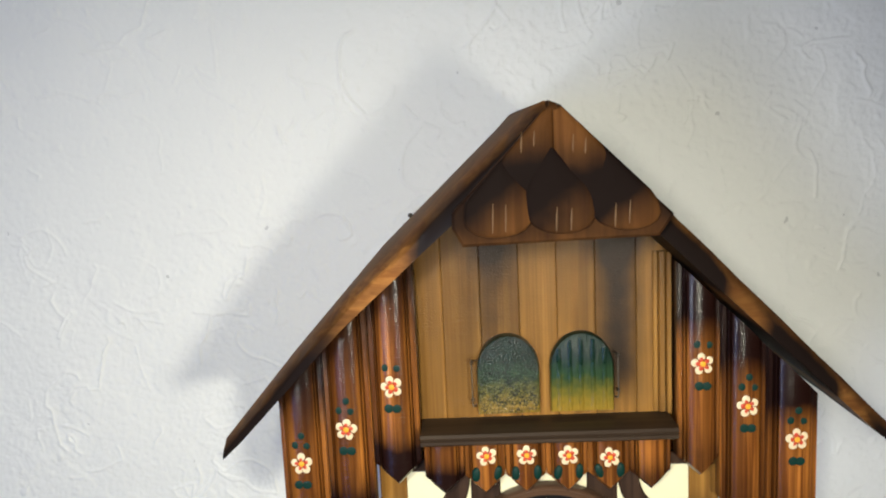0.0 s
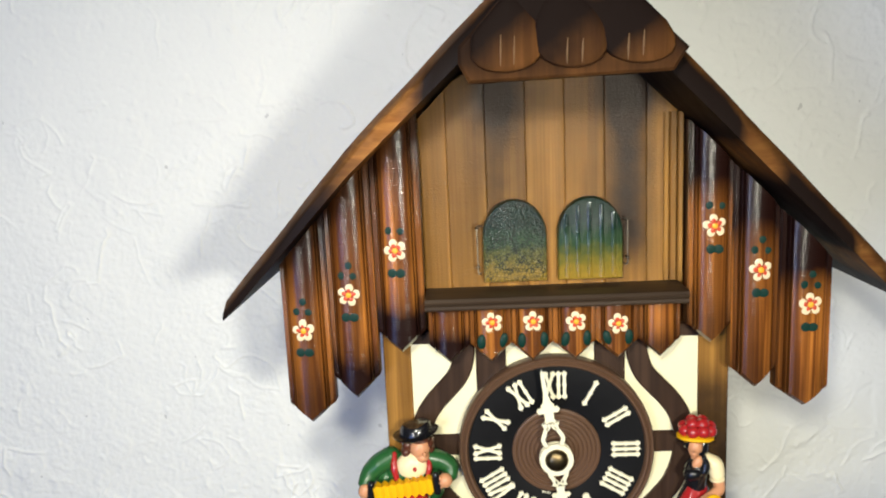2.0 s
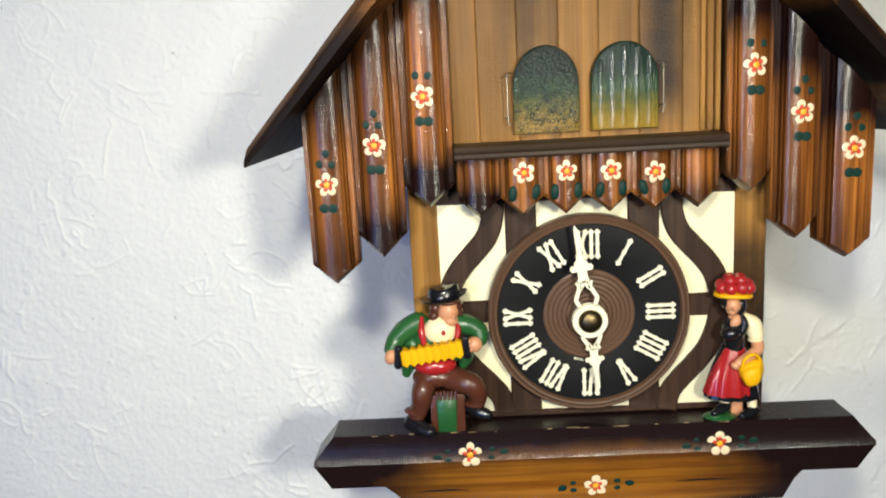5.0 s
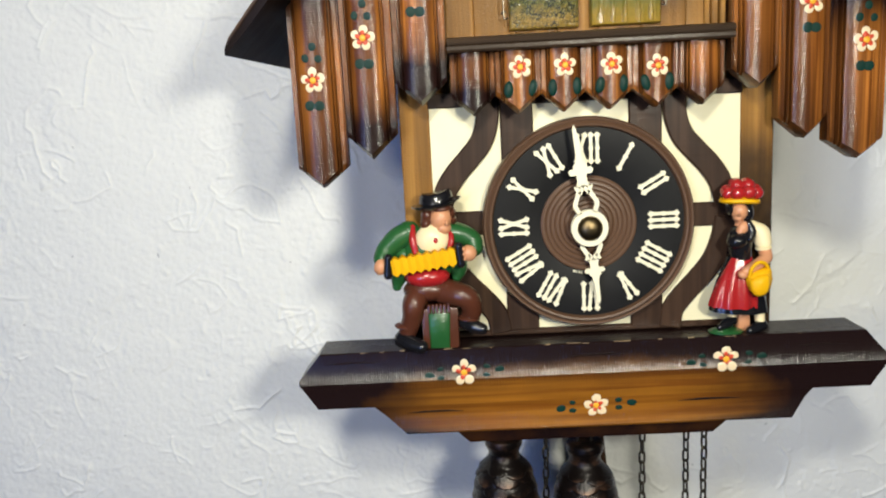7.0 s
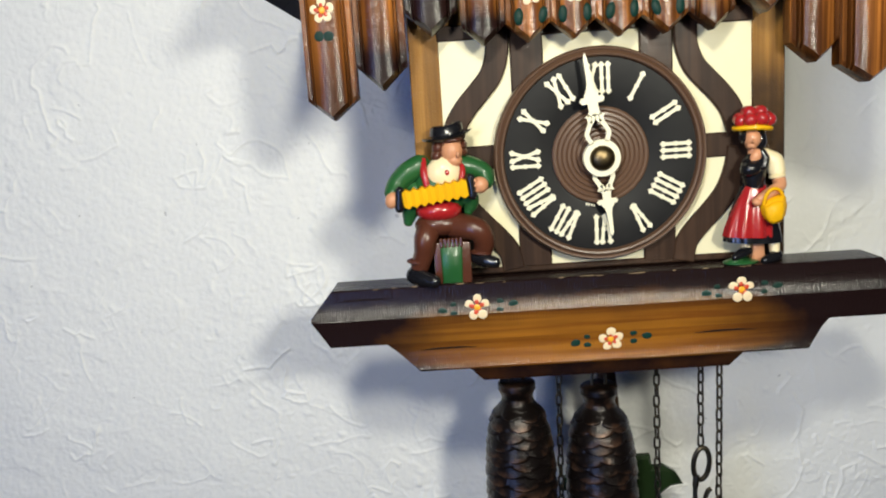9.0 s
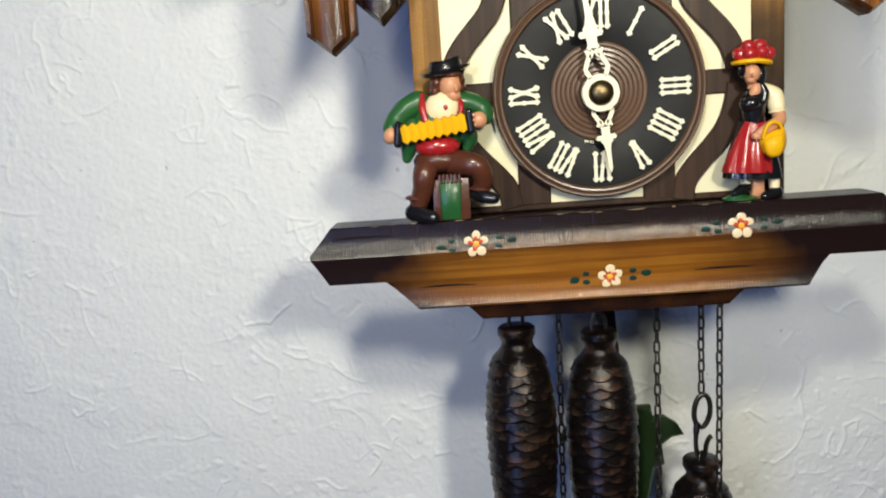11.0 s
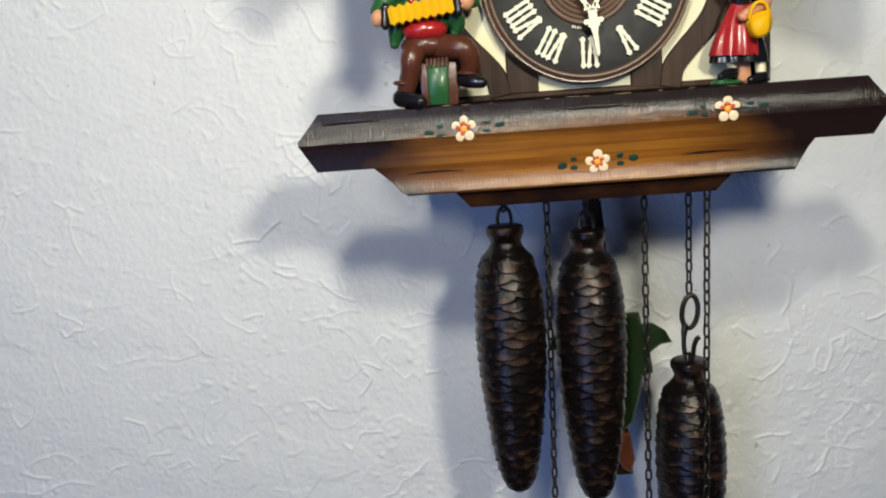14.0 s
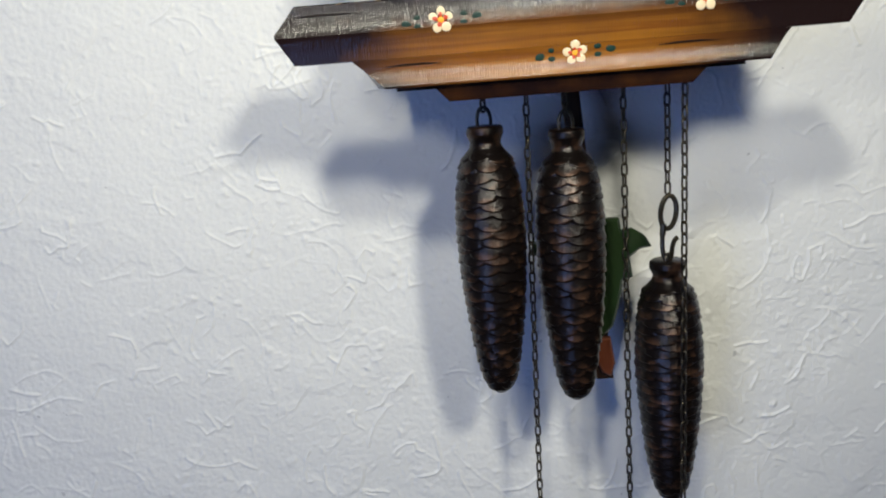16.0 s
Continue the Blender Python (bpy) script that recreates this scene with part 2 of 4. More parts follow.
def prism(bm, outline, y_front, y_back, bevel=0.0, index=0):
    """A flat outline of (x, z) points given thickness, its front rim chamfered."""
    c = Vector((sum(p[0] for p in outline) / len(outline), sum(p[1] for p in outline) / len(outline)))
    n = len(outline)
    rows = [[(x, y_back, z) for x, z in outline]]
    if bevel:
        rows.append([(x, y_front + bevel, z) for x, z in outline])
        inner = []
        area = sum(outline[i][0] * outline[(i + 1) % n][1] - outline[(i + 1) % n][0] * outline[i][1] for i in range(n))
        s = 1 if area > 0 else -1
        for i in range(n):
            p, q, r = (Vector(outline[(i + k) % n]) for k in (-1, 0, 1))
            d1, d2 = (q - p).normalized(), (r - q).normalized()
            n1, n2 = Vector((-d1.y, d1.x)) * s, Vector((-d2.y, d2.x)) * s
            m = (n1 + n2)
            m = m.normalized() / max(0.45, m.normalized().dot(n1)) if m.length > 1e-6 else n1
            inner.append((q.x + m.x * bevel, y_front, q.y + m.y * bevel))
        rows.append(inner)
    else:
        rows.append([(x, y_front, z) for x, z in outline])
    grid_faces(bm, rows, True, True, index)


def blob(bm, centre, size, index=0, rot=(0, 0, 0), seg=14, rings=9):
    m = pose(*centre, *rot) @ Matrix.Diagonal((*size, 1))
    r = bmesh.ops.create_uvsphere(bm, u_segments=seg, v_segments=rings, radius=1.0, matrix=m)
    for f in {f for v in r["verts"] for f in v.link_faces}:
        f.material_index = index


def tube(bm, points, radii, seg=8, index=0, caps=True):
    """A round rod along points."""
    pts = [Vector(p) for p in points]
    if isinstance(radii, (int, float)):
        radii = [radii] * len(pts)
    rows, side = [], None
    for i, p in enumerate(pts):
        d = (pts[min(i + 1, len(pts) - 1)] - pts[max(i - 1, 0)]).normalized()
        if side is None:
            side = d.orthogonal().normalized()
        side = (side - d * side.dot(d)).normalized()
        other = d.cross(side)
        rows.append([p + (side * math.cos(2 * math.pi * j / seg) + other * math.sin(2 * math.pi * j / seg)) * radii[i] for j in range(seg)])
    grid_faces(bm, rows, True, caps, index)


def curve_points(ctrl, n=8):
    """Smooth points through control points (Catmull-Rom)."""
    c = [Vector(p) for p in ctrl]
    c = [2 * c[0] - c[1]] + c + [2 * c[-1] - c[-2]]
    out = []
    for i in range(1, len(c) - 2):
        for k in range(n):
            t = k / n
            out.append(0.5 * (2 * c[i] + (c[i + 1] - c[i - 1]) * t + (2 * c[i - 1] - 5 * c[i] + 4 * c[i + 1] - c[i + 2]) * t * t
                              + (3 * c[i] - c[i - 1] - 3 * c[i + 1] + c[i + 2]) * t ** 3))
    return out + [c[-2]]


def band(ctrl, width, n=6):
    """The outline of a strip of a given width along control points in (x, z)."""
    pts = curve_points([(a, b, 0) for a, b in ctrl], n)
    left, right = [], []
    for i, p in enumerate(pts):
        d = (pts[min(i + 1, len(pts) - 1)] - pts[max(i - 1, 0)]).normalized()
        q = Vector((-d.y, d.x, 0)) * width / 2
        left.append((p.x + q.x, p.y + q.y))
        right.append((p.x - q.x, p.y - q.y))
    return left + right[::-1]


# ---- the room ----
def relief(nx, nz, step):
    """Heights of a hand-trowelled white coat: fine lumps and raised curling ridges."""
    rng = np.random.default_rng(7)
    fx, fz = np.meshgrid(np.fft.fftfreq(nx, step), np.fft.fftfreq(nz, step), indexing="ij")
    f = np.sqrt(fx ** 2 + fz ** 2)

    def cloud(size):
        a = np.fft.ifft2(np.fft.fft2(rng.normal(size=(nx, nz))) * np.exp(-(f * size) ** 2 * 4)).real
        return a / a.std()

    h = 0.00011 * cloud(0.0020) + 0.00007 * cloud(0.009) + 0.0005 * cloud(0.05)
    # low plateaus left by the trowel, with crisp broken edges
    for size, tall in ((0.020, 0.00026), (0.034, 0.00030)):
        h += tall * np.tanh(9.0 * (cloud(size) - 0.35)) * np.clip(cloud(0.03) + 0.4, 0, 1)
    mask = cloud(0.05) > -0.35
    h += 0.00042 * np.maximum(cloud(0.0040) - 1.0, 0) * mask
    ridge = np.zeros_like(h)
    for k in range(1000):
        x, z = rng.uniform(0, nx), rng.uniform(0, nz)
        a, bend = rng.uniform(0, 2 * math.pi), rng.normal(0, 0.012)
        length = int(rng.gamma(2.0, 17.0)) + 9
        wide, tall = rng.uniform(0.36, 0.62), rng.uniform(0.0004, 0.0016)
        for i in range(length * 2):
            x += math.cos(a) * 0.5
            z += math.sin(a) * 0.5
            a += bend + rng.normal(0, 0.05) + (rng.normal(0, 1.1) if rng.random() < 0.035 else 0)
            ix, iz = int(x), int(z)
            if not (4 <= ix < nx - 4 and 4 <= iz < nz - 4):
                break
            fade = min(1.0, i / 6, (length * 2 - i) / 6)
            gx, gz = np.ogrid[ix - 3:ix + 4, iz - 3:iz + 4]
            stamp = tall * fade * np.exp(-((gx - x) ** 2 + (gz - z) ** 2) / (2 * wide ** 2))
            cut = ridge[ix - 3:ix + 4, iz - 3:iz + 4]
            np.maximum(cut, stamp, out=cut)
    return h + ridge


def build_wall():
    step = 0.0009
    xs = np.arange(-0.48, 0.40, step)
    zs = np.arange(1.14, 2.06, step)
    h = relief(len(xs), len(zs), step)
    ex = np.minimum(np.arange(len(xs)), np.arange(len(xs))[::-1])
    ez = np.minimum(np.arange(len(zs)), np.arange(len(zs))[::-1])
    h *= np.clip(np.minimum.outer(ex, ez) / 12.0, 0, 1)
    X = np.concatenate([[-2.2], xs, [2.2]])
    Z = np.concatenate([[0.0], zs, [2.5]])
    H = np.zeros((len(X), len(Z)))
    H[1:-1, 1:-1] = h
    nx, nz = H.shape
    co = np.empty((nx, nz, 3), np.float32)
    co[..., 0], co[..., 1], co[..., 2] = X[:, None], -H, Z[None, :]
    idx = np.arange(nx * nz).reshape(nx, nz)
    quads = np.stack([idx[:-1, :-1], idx[1:, :-1], idx[1:, 1:], idx[:-1, 1:]], -1).reshape(-1, 4)
    back = [(-2.2, 0.12, 0), (2.2, 0.12, 0), (2.2, 0.12, 2.5), (-2.2, 0.12, 2.5)]
    base = nx * nz
    c = [idx[0, 0], idx[-1, 0], idx[-1, -1], idx[0, -1]]
    extra = [(base + 3, base + 2, base + 1, base)]
    extra += [(c[(i + 1) % 4], c[i], base + i, base + (i + 1) % 4) for i in range(4)]
    quads = np.concatenate([quads, np.array(extra)])
    verts = np.concatenate([co.reshape(-1, 3), np.array(back, np.float32)])
    me = bpy.data.meshes.new("wall_north")
    me.vertices.add(len(verts))
    me.vertices.foreach_set("co", verts.ravel())
    me.loops.add(quads.size)
    me.loops.foreach_set("vertex_index", quads.astype(np.int32).ravel())
    me.polygons.add(len(quads))
    me.polygons.foreach_set("loop_start", np.arange(0, quads.size, 4, dtype=np.int32))
    me.polygons.foreach_set("use_smooth", np.ones(len(quads), bool))
    me.update(calc_edges=True)
    me.validate()
    me.materials.append(M_WALL)
    tagged(new("wall_north", me), "white wall with a trowelled coat of curling ridges", "wall", kind="structure")


def plain(name, x0, x1, y0, y1, z0, z1, mat, label, category):
    bm = bmesh.new()
    box(bm, x0, x1, y0, y1, z0, z1)
    tagged(part(name, bm, mat), label, category, kind="structure")


build_wall()
M_FLOOR = stained_wood("oak_floor", (0.33, 0.19, 0.09), (0.26, 0.14, 0.06), (0.1, 0.05, 0.02), "x", 0.1, 0.5)
M_ROOM = paint("grey_room_paint", (0.22, 0.215, 0.21), 0.7, 0.05, 0.0, 0.1, 60)
plain("floor", -2.2, 2.2, -2.3, 0.0, -0.1, -0.004, M_FLOOR, "plain brown wooden floor", "floor")
plain("ceiling", -2.2, 2.2, -2.3, 0.0, 2.504, 2.6, M_ROOM, "plain grey ceiling", "ceiling")
plain("wall_east", 2.204, 2.3, -2.3, 0.0, 0, 2.5, M_ROOM, "plain grey wall", "wall")
plain("wall_west", -2.3, -2.204, -2.3, 0.0, 0, 2.5, M_ROOM, "plain grey wall", "wall")
for nm, a in (("wall_south_left", (-2.2, -1.60, 0, 2.5)), ("wall_south_right", (-0.90, 2.2, 0, 2.5)), ("wall_south_low", (-1.596, -0.904, 0, 0.95)), ("wall_south_high", (-1.596, -0.904, 1.85, 2.5))):
    plain(nm, a[0], a[1], -2.40, -2.304, a[2], a[3], M_ROOM, "plain grey wall beside the window opening", "wall")

# ---- the clock ----
CX = 0.0017
clock = thing("cuckoo_clock", (0, -0.07, 1.4925), "dark-stained wooden chalet cuckoo clock with painted flowers on the wall", "clock")


def flower(parent, x, z, y, size, leaves=(), turn=0.0, bulge=None, slope=None):
    """Five cream petals with red dabs and a yellow heart, dabbed on; leaves: (dx, dz, rx, rz)."""
    surf = (lambda a, c: slope(c)) if slope else (lambda a, c: bulge(a)) if bulge else (lambda a, c: y)
    bm = bmesh.new()
    for k in range(5):
        a = math.pi / 2 + turn + k * 2 * math.pi / 5 + random.uniform(-0.1, 0.1)
        px, pz = x + math.cos(a) * size * 0.32, z + math.sin(a) * size * 0.32
        blob(bm, (px, surf(px, pz), pz), (size * random.uniform(0.17, 0.20), 0.00032, size * random.uniform(0.17, 0.20)), 0, seg=10, rings=6)
        qx, qz = x + math.cos(a + 0.1) * size * 0.20, z + math.sin(a + 0.1) * size * 0.20
        blob(bm, (qx, surf(qx, qz) - 0.00015, qz), (size * random.uniform(0.08, 0.115), 0.00035, size * random.uniform(0.09, 0.135)), 1, (0, -math.degrees(a) + 90, 0), 8, 5)
    blob(bm, (x, surf(x, z) - 0.0002, z), (size * 0.13, 0.0005, size * 0.13), 2, seg=10, rings=6)
    part("painted_flower", bm, (M_PETAL, M_RED, M_YELLOW), parent, "cream and red five-petalled painted flower", normals=False)
    for dx, dz, rx, rz in leaves:
        bm = bmesh.new()
        lx = x + dx + random.uniform(-0.0003, 0.0003)
        blob(bm, (lx, surf(lx, z + dz), z + dz), (rx, 0.00026 if rz < 0.003 else 0.0011, rz), 0, (0, random.uniform(-20, 20), 0), 10, 6)
        part("painted_leaf", bm, M_LEAF, parent, "dark green painted leaf", normals=False)


def board_profile(u, half, proud):
    """Depth of the moulded front at u from the board's middle: a rounded body, a thin bead each side, and flat outer fillets."""
    a = abs(u) / half
    if a < 0.62:
        return proud * (0.42 + 0.58 * math.sqrt(max(0.0, 1 - (a / 0.62 * 0.90) ** 2)))
    if a < 0.655:
        return proud * 0.12
    if a < 0.735:
        return proud * (0.30 + 0.26 * math.sqrt(max(0.0, 1 - ((a - 0.695) / 0.040) ** 2)))
    if a < 0.79:
        return -0.0006
    return proud * 0.20 if a < 0.96 else 0.0


def pointed_board(name, x0, x1, tip, shoulder, top, y_back, y_face, proud, tone, label, parent):
    """A moulded board whose lower end is cut to a point; top: height of the upper end at x."""
    mid, half = (x0 + x1) / 2, (x1 - x0) / 2
    us = sorted({round(s * k, 5) for s in (-1, 1) for k in (1, 0.961, 0.955, 0.795, 0.785, 0.738, 0.733, 0.715, 0.695, 0.675, 0.657, 0.652, 0.624, 0.618, 0.57, 0.48, 0.36, 0.24, 0.12, 0)})
    low = lambda u: tip + (shoulder - tip) * min(1.0, abs(u) / 0.97)
    bm = bmesh.new()
    rows = []
    for level in range(12):
        r = []
        for u in us:
            x = mid + u * half
            z0, z1 = low(u), top(x)
            d = board_profile(u * half, half, proud)
            if level == 0:
                z, d = z0, d * 0.45 - 0.0004
            elif level == 1:
                z = z0 + 0.0022
            else:
                z = z0 + 0.0022 + (z1 - z0 - 0.0022) * (level - 1) / 10
            r.append((x, y_face - d, z))
        rows.append(r)
    vs = grid_faces(bm, rows)
    n = len(us) - 1
    bl, br = (bm.verts.new((mid + s * half, y_back, low(1))) for s in (-1, 1))
    bt = bm.verts.new((mid, y_back, tip))
    tl, tr = (bm.verts.new((mid + s * half, y_back, top(mid + s * half))) for s in (-1, 1))
    k = len(us) // 2
    bm.faces.new([v for v in vs[0][:k + 1]] + [bt, bl])
    bm.faces.new([v for v in vs[0][k:]] + [br, bt])
    bm.faces.new([r[0] for r in vs] + [tl, bl])
    bm.faces.new([r[n] for r in vs] + [tr, br])
    bm.faces.new(list(vs[-1]) + [tr, tl])
    bm.faces.new((bl, bt, br, tr, tl))
    ob = part(name, bm, M_PLANK, parent, label, tone, 28)
    return ob, (lambda x: y_face - board_profile(max(-half, min(half, x - mid)), half, proud) - 0.0001)


def roof_top(x):
    a = abs(x)
    if x < 0:
        return float(np.interp(a, [0.0, 0.0045, 0.0143, 0.0643, 0.0939, 0.1590], [1.8532, 1.8520, 1.8418, 1.7952, 1.7674, 1.6966]))
    return min(1.8526, 1.8560 - a)


def under_roof(x):
    return roof_top(x) - 0.0120 if x < 0 else 1.8405 - x


# case
bm = bmesh.new()
grid_faces(bm, [[(x, y, 1.4990 + 0.201 * i / 28) for x, y in ((-0.0885, -0.003), (-0.0885, -0.1252), (-0.0875, -0.1262), (0.0925, -0.1262), (0.0935, -0.1252), (0.0935, -0.003))] for i in range(29)], True, True)
box(bm, -0.070, 0.074, -0.118, -0.003, 1.700, 1.757, 0.0)
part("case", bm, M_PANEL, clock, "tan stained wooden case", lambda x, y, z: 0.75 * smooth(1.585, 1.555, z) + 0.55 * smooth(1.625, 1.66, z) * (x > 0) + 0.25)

# half-timbered front
bm = bmesh.new()
box(bm, -0.0745, 0.0780, -0.1275, -0.125, 1.5465, 1.664, 0.0003)
part("plaster_panel", bm, M_CREAM, clock, "cream painted panel between dark timbers")


def timber(outline, y=-0.1296, tone=0.35):
    b = bmesh.new()
    prism(b, outline, y, -0.1268, 0.0007)
    part("timber", b, M_TIMBER, clock, "dark brown raised timber", lambda x, a, z: tone)


def mirror(pts):
    return [(2 * CX - x, z) for x, z in pts]


BRACE_UP = [(0.0452, 1.6640), (0.0456, 1.6520), (0.0490, 1.6420), (0.0552, 1.6345), (0.0620, 1.6270), (0.0672, 1.6190), (0.0706, 1.6085)]
BRACE_LOW = [(0.0706, 1.6010), (0.0690, 1.5905), (0.0645, 1.5790), (0.0575, 1.5700), (0.0500, 1.5620), (0.0445, 1.5545), (0.0425, 1.5450)]
for flip in (lambda p: p, lambda p: [(x - 0.0035, z + 0.0012) for x, z in mirror(p)]):
    timber(band(flip(BRACE_UP), 0.0112), -0.1300)
    timber(band(flip(BRACE_LOW), 0.0112), -0.1298)
    timber(flip([(0.0232, 1.5460), (0.0392, 1.5460), (0.0392, 1.664), (0.0232, 1.664)]), -0.1293)
    timber(flip([(0.0480, 1.5962), (0.0775, 1.5962), (0.0775, 1.6082), (0.0480, 1.6082)]), -0.1288)
timber([(-0.0745, 1.5446), (0.078, 1.5446), (0.078, 1.5478), (-0.0745, 1.5478)], -0.1290)
timber([(-0.0745, 1.6606), (0.078, 1.6606), (0.078, 1.668), (-0.0745, 1.668)], -0.1290)


def upright(b, x0, x1, y0, y1, z0, z1, n=28, e=0.0005):
    """A squared upright with eased edges, with rows along its height."""
    ring = [(x0, y1), (x0, y0 + e), (x0 + e, y0), ((x0 + x1) / 2, y0), (x1 - e, y0), (x1, y0 + e), (x1, y1)]
    grid_faces(b, [[(x, y, z0 + (z1 - z0) * i / n) for x, y in ring] for i in range(n + 1)], True, True)


for x0, x1 in ((-0.0884, -0.0738), (0.0775, 0.0934)):
    b = bmesh.new()
    upright(b, x0, x1, -0.1285, -0.1263, 1.5446, 1.690)
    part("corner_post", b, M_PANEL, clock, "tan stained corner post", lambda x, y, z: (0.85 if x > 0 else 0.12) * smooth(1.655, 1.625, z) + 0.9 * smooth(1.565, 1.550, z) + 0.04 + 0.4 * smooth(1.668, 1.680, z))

# recessed board wall behind the little doors
EDGES = [-0.0640, -0.0500, -0.0304, -0.0103, 0.0091, 0.0290, 0.0498, 0.0680]


def panel_tone(x, y, z):
    """Two upright clouds of sprayed stain, and a head darkened with the roof's shadow."""
    left = 0.62 * math.exp(-((x + 0.0245) / 0.0185) ** 2) * smooth(1.680, 1.755, z)
    right = 0.84 * math.exp(-((x - 0.0400) / 0.0150) ** 2) * smooth(1.685, 1.715, z)
    # last term: roof shadow put into the colour of the board heads
    return 0.10 + left + right + 0.34 * smooth(1.760, 1.790, z)


for x0, x1 in zip(EDGES, EDGES[1:]):
    b = bmesh.new()
    n = 26
    rows = []
    front = [(x0 + (x1 - x0) * (0.06 + 0.88 * j / 8), -0.1320) for j in range(9)]
    for i in range(n + 1):
        rows.append([(x, y, 1.690 + (min(1.800, 1.8425 - abs(x)) - 1.690) * i / n) for x, y in [(x0 + 0.00005, -0.122), (x0 + 0.00005, -0.1315), (x0 + 0.0004, -0.1319)] + front + [(x1 - 0.0004, -0.1319), (x1 - 0.00005, -0.1315), (x1 - 0.00005, -0.122)]])
    grid_faces(b, rows, True, True)
    part("panel_board", b, M_PANEL, clock, "tan board with sprayed dark stain, its head toned for roof shade", panel_tone)
b = bmesh.new()
box(b, -0.0662, -0.0636, -0.1420, -0.1325, 1.6930, 1.7725, 0.0006)
part("side_strip", b, M_PLANK, clock, "narrow dark strip beside the boards", lambda x, y, z: 0.80)
b = bmesh.new()
for x0, x1, y0 in ((0.0580, 0.0606, -0.1338), (0.0608, 0.0640, -0.1352), (0.0642, 0.0668, -0.1372)):
    upright(b, x0, x1, y0, -0.1322, 1.6925, 1.7770)
part("side_strip", b, M_PANEL, clock, "fluted tan strip beside the boards", lambda x, y, z: 0.16 + 0.5 * smooth(1.745, 1.775, z) + 0.25 * smooth(1.702, 1.693, z))


def little_door(x0, x1, mat, ribs, label):
    b = bmesh.new()
    mid, half = (x0 + x1) / 2, (x1 - x0) / 2
    z0, zs, zt = 1.6948, 1.7185, 1.7370
    outline = [(x0, z0), (x1, z0)]
    for i in range(19):
        a = math.pi * i / 18
        outline.append((mid + half * math.cos(a), zs + (zt - zs) * math.sin(a)))
    rows = []
    for k, y in ((1.0, -0.1325), (1.0, -0.1360), (0.975, -0.1372), (0.93, -0.1376)):
        cz = 1.714
        rows.append([(mid + (x - mid) * k, y, cz + (z - cz) * k) for x, z in outline])
    grid_faces(b, rows, True, True)
    ob = part("door", b, mat, clock, label)
    if ribs:
        for dx in (-0.0118, -0.0062, -0.0005, 0.0056, 0.0115):
            r = bmesh.new()
            h = zs + (zt - zs) * math.sqrt(1 - (dx / half) ** 2) - 0.0025
            tube(r, [(mid + dx, -0.1368, z0 + 0.001 + (h - z0 - 0.001) * i / 8) for i in range(9)], [0.0015 + 0.0002 * math.sin(i * 2.1) for i in range(9)], 10)
            part("rib", r, M_RIB, ob)
    return ob


dl = little_door(-0.0335, -0.0011, M_DOOR_L, False, "arched little door, crackled green paint fading to yellow, closed")
dr = little_door(0.0044, 0.0370, M_DOOR_R, True, "arched little door with ribs, green paint fading to yellow, closed")
for door, hx, s, z0, z1 in ((dl, -0.0362, 1, 1.7005, 1.7240), (dr, 0.0390, -1, 1.7030, 1.7255)):
    b = bmesh.new()
    tube(b, curve_points([(hx + s * 0.0026, -0.1375, z1 + 0.0003), (hx + s * 0.0008, -0.1385, z1 + 0.0006), (hx, -0.1385, z1 - 0.001), (hx, -0.1385, (z0 + z1) / 2), (hx, -0.1385, z0 + 0.001), (hx + s * 0.0007, -0.1385, z0 - 0.0006), (hx + s * 0.0020, -0.1375, z0)], 4), 0.00036, 6)
    for z in (z0 + 0.0025, z1 - 0.001):
        tube(b, [(hx - 0.0011, -0.1375, z), (hx + 0.0011, -0.1375, z + 0.0004)], 0.0005, 6)
        tube(b, [(hx, -0.1385, z), (hx, -0.131, z)], 0.0004, 6)
    part("hinge_wire", b, M_WIRE, door, "bent steel wire hinge")

# ledge
b = bmesh.new()
prof = [(-0.120, 1.6918), (-0.1535, 1.6918), (-0.1552, 1.6912), (-0.1560, 1.6898), (-0.1556, 1.6886), (-0.1549, 1.6882), (-0.1556, 1.6876), (-0.1556, 1.6862), (-0.1545, 1.6852), (-0.120, 1.6852)]
grid_faces(b, [[(x, y, z) for y, z in prof] for x in [-0.0632 + 0.1286 * i / 24 for i in range(25)]], True, True)
part("ledge", b, M_LEDGE, clock, "dark brown ledge with a grooved rounded edge", lambda x, y, z: 0.2)

# fringe of short pointed boards below the ledge
FR = [-0.0625, -0.0417, -0.0207, 0.0002, 0.0217, 0.0428, 0.0640]
for i, (x0, x1) in enumerate(zip(FR, FR[1:])):
    end = i in (0, 5)
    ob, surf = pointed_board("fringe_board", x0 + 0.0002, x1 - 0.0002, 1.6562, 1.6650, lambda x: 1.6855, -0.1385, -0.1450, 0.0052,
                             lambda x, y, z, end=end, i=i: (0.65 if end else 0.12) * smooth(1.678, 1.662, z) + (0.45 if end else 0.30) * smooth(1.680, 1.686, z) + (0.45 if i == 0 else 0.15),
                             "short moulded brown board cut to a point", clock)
    if not end:
        drop = (0.0008, 0.0010, 0.0017, 0.0034)[i - 1]
        flower(ob, (x0 + x1) / 2 + (0.0009, 0.0004, 0.0004, 0.0)[i - 1], 1.6783 - drop, -0.150, 0.0106, ((-0.0055, drop - 0.0108, 0.0023, 0.0040), (0.0050, drop - 0.0106, 0.0023, 0.0041)), random.uniform(-0.2, 0.2), surf)

